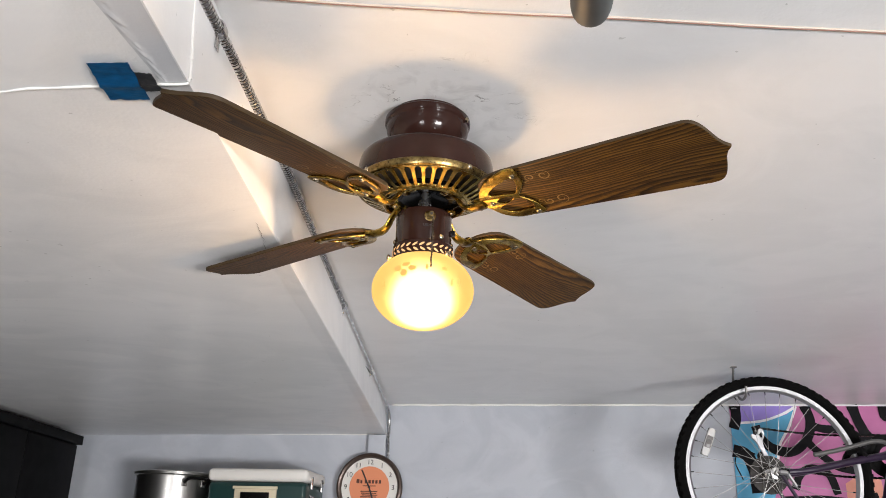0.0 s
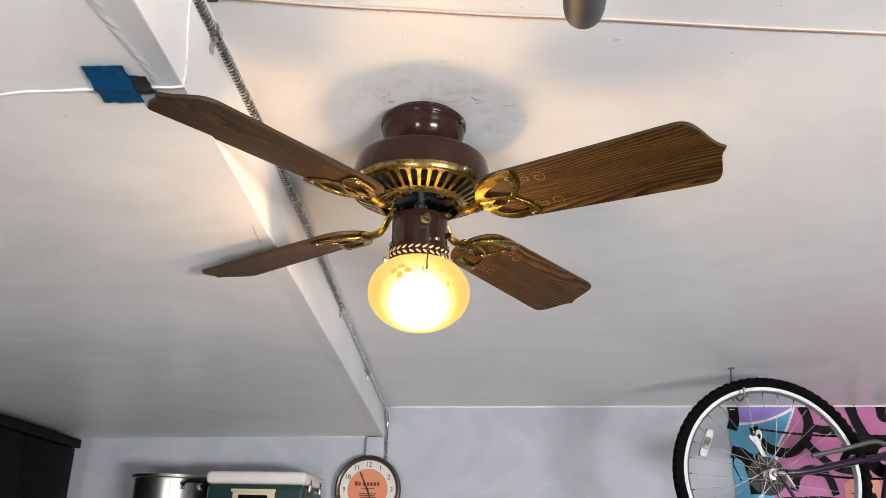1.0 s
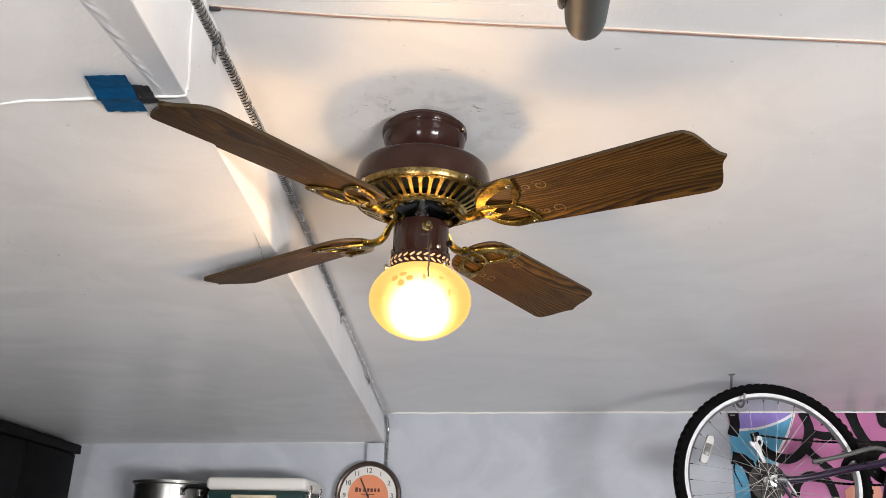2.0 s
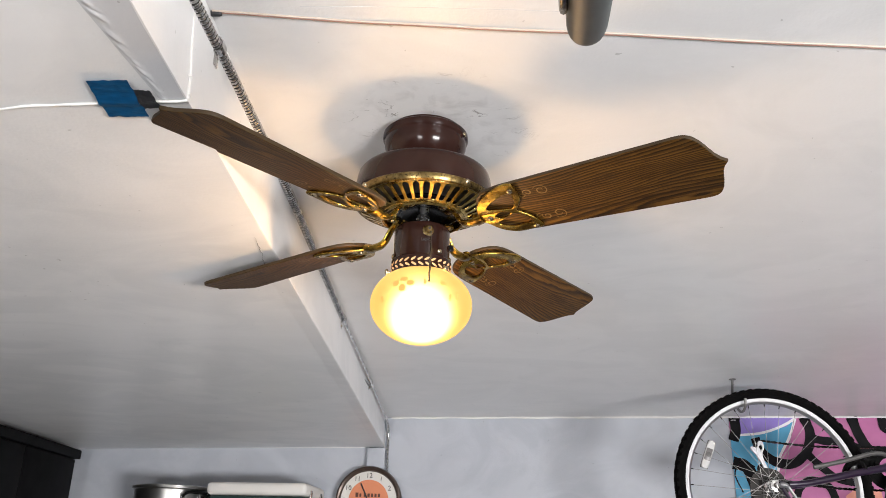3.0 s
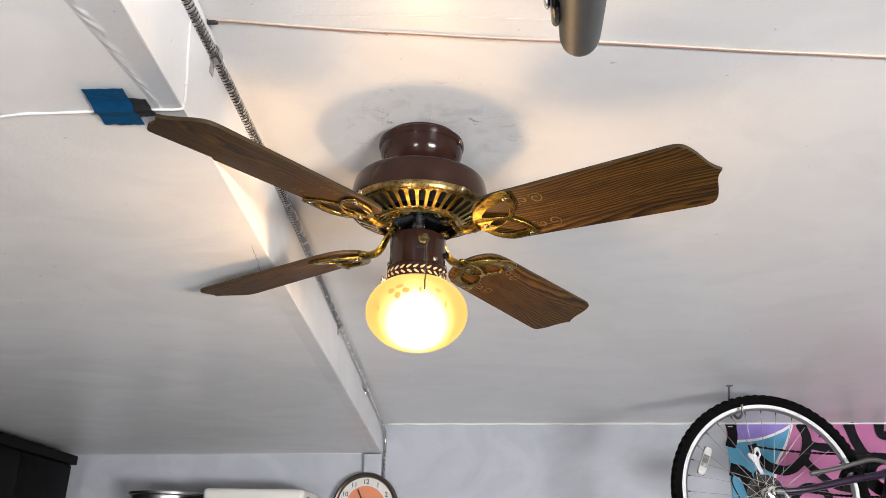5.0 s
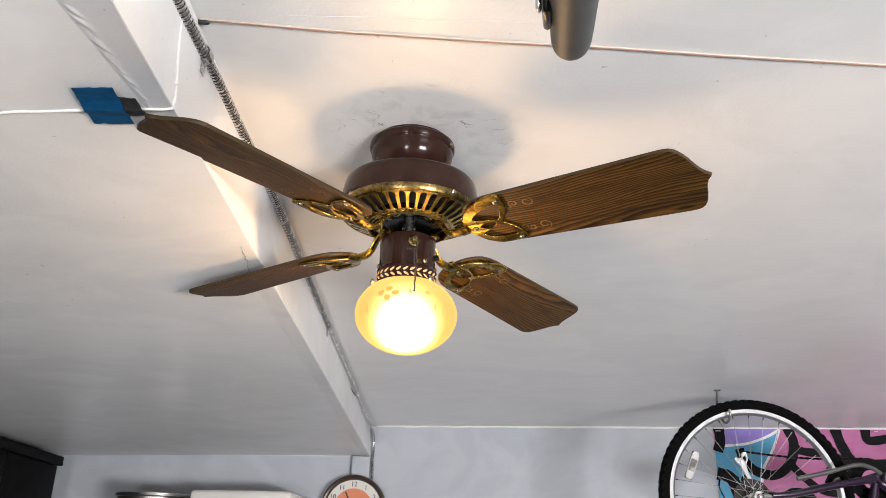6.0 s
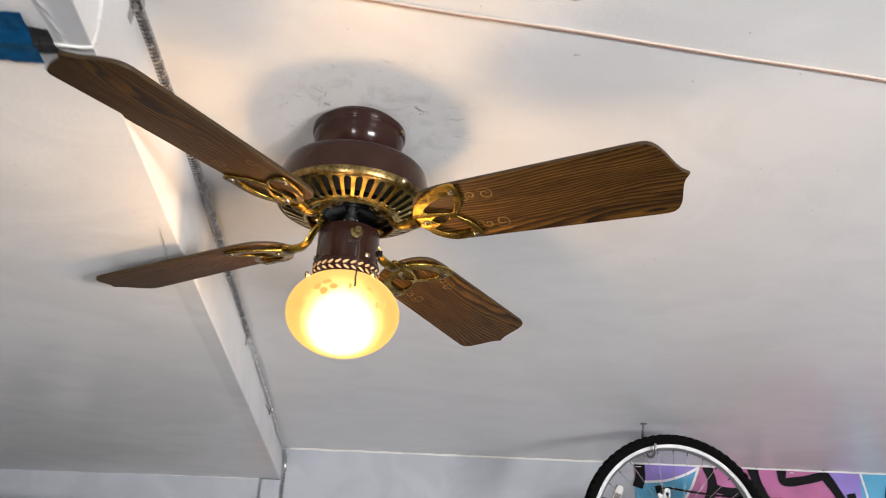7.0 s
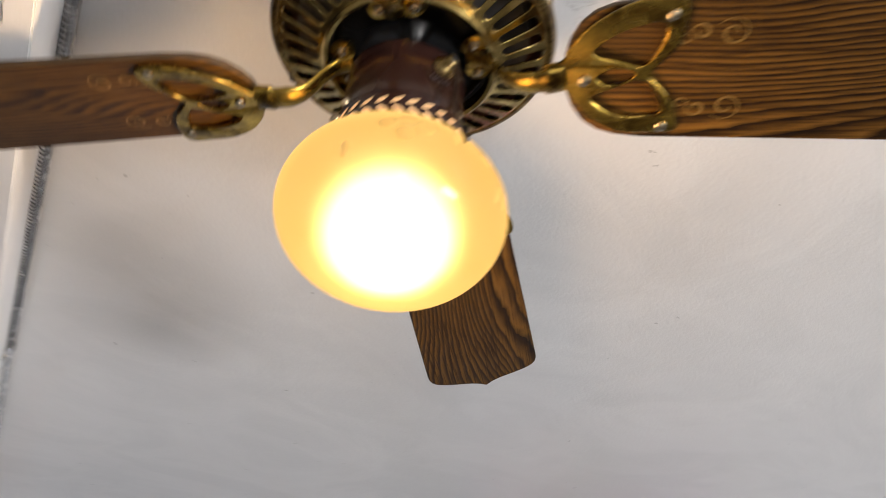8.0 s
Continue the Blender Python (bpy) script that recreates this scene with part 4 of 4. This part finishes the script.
CKX = -0.353
clock = thing("wall_clock", pose(CKX, back_y(CKX) - 0.037, 1.969, 0, 0, -8.31), "round wall clock with bronze rim and salmon dial", "clock")
R = 0.172
rim = part("rim", lathe([(0, -0.002), (R - 0.004, -0.002), (R, 0.006), (R, 0.016), (R - 0.004, 0.026), (R - 0.012, 0.030), (R - 0.020, 0.026), (R - 0.024, 0.018), (R - 0.026, 0.010), (0, 0.010)], 80, "y"), M_BRONZE, clock, "dark bronze rim", pose(0, 0, 0))
face = part("dial", lathe([(0, 0.0105), (0, 0.0125), (R - 0.026, 0.0125), (R - 0.026, 0.0105)], 64, "y"), M_FACE, clock, "off-white dial")
part("dial_disc", lathe([(0, 0.0130), (0, 0.0145), (0.104, 0.0145), (0.104, 0.0130)], 48, "y"), M_SALMON, face, "salmon coloured disc")

for h in range(1, 13):
    a = radians(90 - 30 * h)
    lettering(str(h), 0.034, M_INK, face, pose(0.124 * math.cos(a), -0.0150, 0.124 * math.sin(a), 90, 0, 0))
for x, w in ((-0.060, 0.018), (-0.042, 0.012), (-0.018, 0.015), (0.001, 0.014), (0.019, 0.014), (0.037, 0.013), (0.055, 0.013)):
    part("word_bar", box(x - w * 0.42, -0.0165, 0.019, x + w * 0.42, -0.0148, 0.040 if x < -0.05 else 0.036), M_BROWNINK, face)
part("word_bar", box(-0.034, -0.0165, 0.005, 0.034, -0.0148, 0.009), M_BROWNINK, face)
for k in range(6):
    part("print_block", box(-0.044 + 0.004 * (k % 3), -0.0165, -0.022 - 0.009 * k, 0.044 - 0.005 * (k % 2), -0.0148, -0.0175 - 0.009 * k), M_BROWNINK, face)
for name, ang, length, w in (("hour_hand", 116, 0.095, 0.0035), ("minute_hand", -70, 0.070, 0.0035)):
    part(name, moved(box(-0.012, -0.0012, -w, length, 0.0012, w, 0.0008), pose(0, -0.0185, 0, 0, -ang, 0)), M_INK, face)
part("hand_boss", lathe([(0, 0.015), (0.006, 0.015), (0.006, 0.022), (0, 0.023)], 16, "y"), M_INK, face)

# ---- graffiti banner on the back wall ----
BX = 1.440
ban_m = pose(BX, back_y(BX) - 0.006, CEIL - 0.006, 90, 0, -8.31)
banner = thing("graffiti_banner", ban_m, "vinyl banner with pink, blue and violet graffiti shapes", "banner")


def ribbon(points, width):
    p = glide([(x, -y, 0) for x, y in points], 6)
    bm = bmesh.new()
    last = None
    for i, q in enumerate(p):
        d = (p[min(i + 1, len(p) - 1)] - p[max(i - 1, 0)]).normalized()
        s = Vector((-d.y, d.x, 0)) * width / 2 * (1 + 0.15 * noise.noise(Vector((i * 0.4, width * 30, 0))))
        pair = (bm.verts.new(q - s), bm.verts.new(q + s))
        if last:
            bm.faces.new((*last, *reversed(pair)))
        last = pair
    return bm


part("sheet", box(0, -0.66, -0.002, 1.52, 0.0, 0.0), V_PINK, banner, "pink printed vinyl sheet")
FIELDS = (
    (V_BLUE, ((0.0, 0.09), (0.15, 0.08), (0.26, 0.04), (0.31, 0.01), (0.27, 0.10), (0.215, 0.19), (0.20, 0.26), (0.19, 0.40), (0.10, 0.62), (0.0, 0.62))),
    (V_PURPLE, ((0.03, 0.0), (0.31, 0.0), (0.27, 0.045), (0.15, 0.072), (0.03, 0.085))),
    (V_SALMON, ((0.50, 0.37), (0.56, 0.33), (0.66, 0.34), (0.68, 0.62), (0.50, 0.62))),
    (V_PURPLE, ((0.90, 0.0), (1.09, 0.0), (1.11, 0.16), (1.09, 0.35), (1.0, 0.35), (1.0, 0.12))),
    (V_BLUE, ((1.09, 0.0), (1.22, 0.0), (1.21, 0.2), (1.23, 0.4), (1.09, 0.4))),
    (V_PURPLE, ((1.30, 0.0), (1.51, 0.0), (1.51, 0.4), (1.34, 0.4))),
)
for k, (ma, pts) in enumerate(FIELDS):
    part("colour_field", filled([[(x, -y) for x, y in pts]], 0.0008), ma, banner, m=pose(0, 0, 0.0012 + 0.0002 * k))
STROKES = (
    (V_WHITE, 0.012, ((0.03, 0.088), (0.15, 0.076), (0.25, 0.042), (0.315, 0.005))),
    (V_WHITE, 0.012, ((0.315, 0.005), (0.275, 0.10), (0.222, 0.19), (0.205, 0.26))),
    (V_BLACK, 0.050, ((0.025, 0.0), (0.028, 0.06), (0.012, 0.115))),
    (V_BLACK, 0.046, ((0.355, -0.0), (0.375, 0.08), (0.345, 0.17), (0.27, 0.225), (0.18, 0.205), (0.13, 0.15), (0.115, 0.10))),
    (V_BLACK, 0.040, ((0.375, 0.10), (0.44, 0.115), (0.52, 0.12), (0.60, 0.16), (0.64, 0.22))),
    (V_BLACK, 0.036, ((0.345, 0.17), (0.40, 0.23), (0.47, 0.29), (0.55, 0.31))),
    (V_BLACK, 0.036, ((0.27, 0.40), (0.30, 0.33), (0.36, 0.30), (0.43, 0.33), (0.46, 0.42))),
    (V_BLACK, 0.060, ((0.0, 0.22), (0.06, 0.24), (0.09, 0.31), (0.10, 0.42))),
    (V_BLACK, 0.050, ((0.22, 0.46), (0.38, 0.45), (0.52, 0.46), (0.64, 0.43))),
    (V_BLACK, 0.048, ((0.575, 0.0), (0.60, 0.09), (0.65, 0.165), (0.78, 0.168), (0.92, 0.158), (0.985, 0.14), (0.95, 0.06), (0.905, 0.0))),
    (V_BLACK, 0.042, ((0.715, 0.0), (0.722, 0.055), (0.80, 0.050), (0.90, 0.026))),
    (V_BLACK, 0.040, ((0.985, 0.14), (0.975, 0.26), (0.98, 0.36))),
    (V_BLACK, 0.040, ((1.035, 0.10), (1.05, 0.18), (1.05, 0.30))),
    (V_BLACK, 0.046, ((1.31, 0.02), (1.235, 0.06), (1.22, 0.15), (1.25, 0.26), (1.34, 0.30))),
    (V_WHITE, 0.010, ((1.095, 0.0), (1.115, 0.14), (1.10, 0.30))),
    (V_BLACK, 0.040, ((1.42, 0.0), (1.40, 0.12), (1.44, 0.24))),
)
for k, (ma, w, pts) in enumerate(STROKES):
    part("painted_stroke", ribbon(pts, w), ma, banner, m=pose(0, 0, 0.0034 + 0.0001 * k))
part("hem", box(0, -0.004, 0.006, 1.52, 0.002, 0.0075), V_WHITE, banner, "white banner hem")
for x in (0.02, 0.76, 1.5):
    part("staple", box(x - 0.012, -0.016, 0.0075, x + 0.012, -0.013, 0.0088), M_STEEL, banner)

# ---- bicycle hung upside down by its rear wheel ----
BC = Vector((1.303, 3.345, 1.983))
bike = thing("bicycle", pose(*BC), "purple bicycle hung upside down from a ceiling hook", "bicycle")
wheel = part("tyre", lathe([(0.338, -0.012), (0.343, -0.022), (0.353, -0.028), (0.366, -0.025), (0.375, -0.014), (0.3765, 0.0), (0.375, 0.014), (0.366, 0.025), (0.353, 0.028), (0.343, 0.022), (0.338, 0.012), (0.338, -0.012)], 120, "y"), M_TYRE, bike, "black knobbly tyre")
knobs = []
for k in range(72):
    for yy, rr in ((-0.019, 0.3690), (0.0, 0.3745), (0.019, 0.3690)):
        a = 2 * math.pi * (k + (0.5 if yy == 0 else 0)) / 72
        knobs.append(moved(box(-0.0035, -0.0065, -0.0085, 0.0045, 0.0065, 0.0085), pose(rr * math.cos(a), yy, rr * math.sin(a), 0, -math.degrees(a), 0)))
part("tread", merge(*knobs), M_TYRE, wheel)
rim = part("rim", lathe([(0.341, -0.0135), (0.342, -0.011), (0.335, -0.009), (0.335, 0.009), (0.342, 0.011), (0.341, 0.0135), (0.3255, 0.0125), (0.317, 0.004), (0.317, -0.004), (0.3255, -0.0125), (0.341, -0.0135)], 120, "y"), M_ALU, bike, "bright aluminium rim")
hub = part("hub", lathe([(0, -0.072), (0.006, -0.072), (0.006, -0.062), (0.012, -0.060), (0.012, -0.038), (0.022, -0.036), (0.022, -0.032), (0.013, -0.026), (0.015, 0.026), (0.022, 0.031), (0.022, 0.036), (0.012, 0.038), (0.012, 0.062), (0.006, 0.064), (0.006, 0.072), (0, 0.072)], 32, "y"), M_STEEL, bike, "dull steel hub")
for k in range(32):
    side = 1 if k % 2 else -1
    a = 2 * math.pi * k / 32
    b = a + (1.25 if k % 4 < 2 else -1.25)
    sp = part("spoke", sweep([(0.025 * math.cos(b), side * 0.033, 0.025 * math.sin(b)), (0.318 * math.cos(a), side * 0.003, 0.318 * math.sin(a))], 0.0010, 6, up=(0, 1, 0)), M_SPOKE, bike)
    part("nipple", sweep([(0.306 * math.cos(a), side * 0.0045, 0.306 * math.sin(a)), (0.318 * math.cos(a), side * 0.003, 0.318 * math.sin(a))], 0.0020, 6, up=(0, 1, 0)), M_BLACK, sp)
for k in range(7):
    cog_r = 0.074 - 0.006 * k
    part("sprocket", moved(lathe([(0.02, -0.001), (cog_r, -0.001), (cog_r, 0.001), (0.02, 0.001), (0.02, -0.001)], 40, "y"), pose(0, 0.040 + 0.0045 * k, 0)), M_SPROCKET_GROOVE_SHADE, bike, "dark toothed sprocket" if k == 0 else "")
lens = [ring_loop([(-0.009, -0.055), (0.009, -0.055), (0.0145, -0.040), (0.0150, 0.0), (0.0145, 0.040), (0.009, 0.055), (-0.009, 0.055), (-0.0145, 0.040), (-0.0150, 0.0), (-0.0145, -0.040)], 4)]
refl = part("reflector", filled(lens, 0.010, 0.0025), M_REFLECTOR, bike, "clear spoke reflector with a grey middle", pose(-0.243, -0.012, 0.114, 0, 22, 0) @ pose(0, 0, 0, 90, 0, 0))
part("lens_middle", box(-0.0115, -0.024, 0.0040, 0.0115, 0.024, 0.0062, 0.002), M_LENS_GREY, refl, "grey ribbed lens middle")
part("reflector_frame", box(-0.0155, -0.0555, -0.0065, 0.0155, 0.0555, -0.0015, 0.003, 2), M_GREYARM, refl)
part("reflector_clip", lathe([(0, 0.005), (0.010, 0.005), (0.010, 0.0075), (0, 0.0085)], 16), M_GREYARM, refl)
part("quick_release", sweep(glide([(0.0, -0.074, 0.0), (0.022, -0.080, -0.004), (0.040, -0.078, -0.028), (0.055, -0.074, -0.050)], 6), [0.010] * 7 + [0.006] * 12, 10, up=(0, 1, 0)), M_ALU, hub, "silver quick-release lever")
# frame: chain stays to the bottom bracket, seat stays down to the saddle side
BB = Vector((0.475, 0.0, 0.085))
for s in (-1, 1):
    part("chain_stay", sweep(glide([(0.0, s * 0.064, 0.0), (0.12, s * 0.062, 0.012), (0.30, s * 0.048, 0.052), (0.46, s * 0.030, 0.083)], 6), [0.009 + 0.0005 * min(i, 10) for i in range(19)], 12, up=(0, 1, 0)), M_PURPLE, bike, "glossy dark purple tube")
    part("seat_stay", sweep(glide([(0.01, s * 0.064, -0.01), (0.10, s * 0.055, -0.16), (0.26, s * 0.030, -0.40)], 6), 0.0070, 10, up=(0, 1, 0)), M_PURPLE, bike)
    part("dropout", sweep([(0.0, s * 0.062, 0.0), (0.035, s * 0.063, 0.0)], 0.014, 10, flat=1.0, up=(0, 1, 0)), M_BLACK, bike)
part("bottom_bracket", moved(lathe([(0, -0.045), (0.021, -0.045), (0.021, 0.045), (0, 0.045)], 24, "y"), Matrix.Translation(BB)), M_PURPLE, bike)
part("seat_tube", sweep([BB, (0.31, 0, -0.45)], 0.016, 14, up=(0, 1, 0)), M_PURPLE, bike)
part("down_tube", sweep([BB, (1.02, 0, -0.36)], 0.018, 14, up=(0, 1, 0)), M_PURPLE, bike)
part("top_tube", sweep([(0.32, 0, -0.42), (1.02, 0, -0.44)], 0.015, 14, up=(0, 1, 0)), M_PURPLE, bike)
part("chainring", merge(*[moved(lathe([(rr - 0.018, -0.0015), (rr, -0.0015), (rr, 0.0015), (rr - 0.018, 0.0015), (rr - 0.018, -0.0015)], 48, "y"), pose(BB.x, yy, BB.z)) for rr, yy in ((0.085, 0.048), (0.070, 0.042), (0.055, 0.036))]), M_BLACK, bike, "black chainrings")
part("crank_arm", sweep(glide([(BB.x, -0.062, BB.z), (BB.x + 0.08, -0.066, BB.z - 0.020), (BB.x + 0.17, -0.068, BB.z - 0.045)], 6), [0.016] * 3 + [0.011] * 10, 12, up=(0, 1, 0), flat=0.8), M_GREYARM, bike, "grey crank arm")
part("kick_stand", sweep(glide([(0.13, -0.085, 0.066), (0.24, -0.088, 0.090), (0.36, -0.088, 0.122), (0.42, -0.080, 0.116), (0.46, -0.070, 0.095)], 6), 0.0085, 10, up=(0, 1, 0)), M_GREYARM, bike, "grey metal kickstand")
part("pedal_axle_cap", sweep([(0.56, -0.09, 0.020), (0.70, -0.09, 0.012)], 0.020, 14, up=(0, 1, 0)), M_ALU, bike, "bare aluminium tube")
# derailleur above the hub, chain running to the chainrings
part("derailleur", filled([ring_loop([(-0.020, 0.0), (-0.010, 0.045), (-0.045, 0.105), (-0.075, 0.130), (-0.070, 0.145), (-0.040, 0.140), (-0.030, 0.165), (-0.005, 0.168), (0.004, 0.140), (-0.010, 0.105), (0.020, 0.040), (0.035, 0.010)], 4),
                                ring_loop([(-0.028, 0.140), (-0.016, 0.128), (-0.006, 0.140), (-0.016, 0.153)], 4)], 0.008, 0.001), M_ALU, bike, "silver derailleur cage", pose(0.004, 0.07, 0.030, 90, 0, 0) @ Matrix.Diagonal((0.66, 0.9, 1, 1)))
for x, z in ((-0.010, 0.165), (-0.006, 0.075)):
    part("jockey_wheel", moved(lathe([(0, -0.003), (0.020, -0.003), (0.020, 0.003), (0, 0.003)], 16, "y"), pose(x, 0.078, z)), M_BLACK, bike)
for (xa, za), (xb, zb) in (((-0.005, 0.184), (BB.x, BB.z + 0.085)), ((0.04, 0.036), (BB.x, BB.z - 0.083))):
    nn = 44
    ang = math.degrees(math.atan2(zb - za, xb - xa))
    links = []
    for k in range(nn):
        t = k / nn
        links.append(moved(box(-0.0062, -0.003, -0.0044 if k % 2 else -0.003, 0.0062, 0.003, 0.0044 if k % 2 else 0.003), pose(xa + (xb - xa) * t, 0.07, za + (zb - za) * t - 0.012 * math.sin(math.pi * t), 0, -ang, 0)))
    part("chain_run", merge(*links), M_BLACK, bike, "black roller chain")
part("brake_cable", sweep(glide([(-0.10, 0.05, -0.02), (-0.125, 0.05, 0.05), (-0.09, 0.06, 0.10), (-0.04, 0.06, 0.08)], 8), 0.0028, 8, up=(0, 1, 0)), M_BLACK, bike, "looped black gear cable")
part("rear_brake", sweep(glide([(0.285, 0.03, 0.035), (0.30, 0.0, 0.085), (0.33, -0.03, 0.095), (0.345, -0.045, 0.06)], 5), 0.013, 8, up=(0, 1, 0)), M_BLACK, bike, "black brake parts")

hook_y = 3.388
hook = tagged(part("ceiling_hook", sweep(glide([(1.190, hook_y - 0.040, CEIL + 0.004), (1.191, hook_y - 0.030, CEIL - 0.015), (1.198, hook_y + 0.002, CEIL - 0.06), (1.208, hook_y - 0.004, CEIL - 0.105), (1.213, hook_y - 0.025, CEIL - 0.128), (1.216, hook_y - 0.055, CEIL - 0.130), (1.218, hook_y - 0.078, CEIL - 0.112), (1.218, hook_y - 0.082, CEIL - 0.085)], 8), 0.0050, 10, up=(0, 1, 0)), M_HOOK),
       "grey steel screw hook in the ceiling", "hook")
part("hook_plate", lathe([(0, 0.001), (0.014, 0.001), (0.014, -0.0015), (0.008, -0.004), (0, -0.004)], 20), M_HOOK, hook, m=pose(1.190, hook_y - 0.040, CEIL - 0.0012))
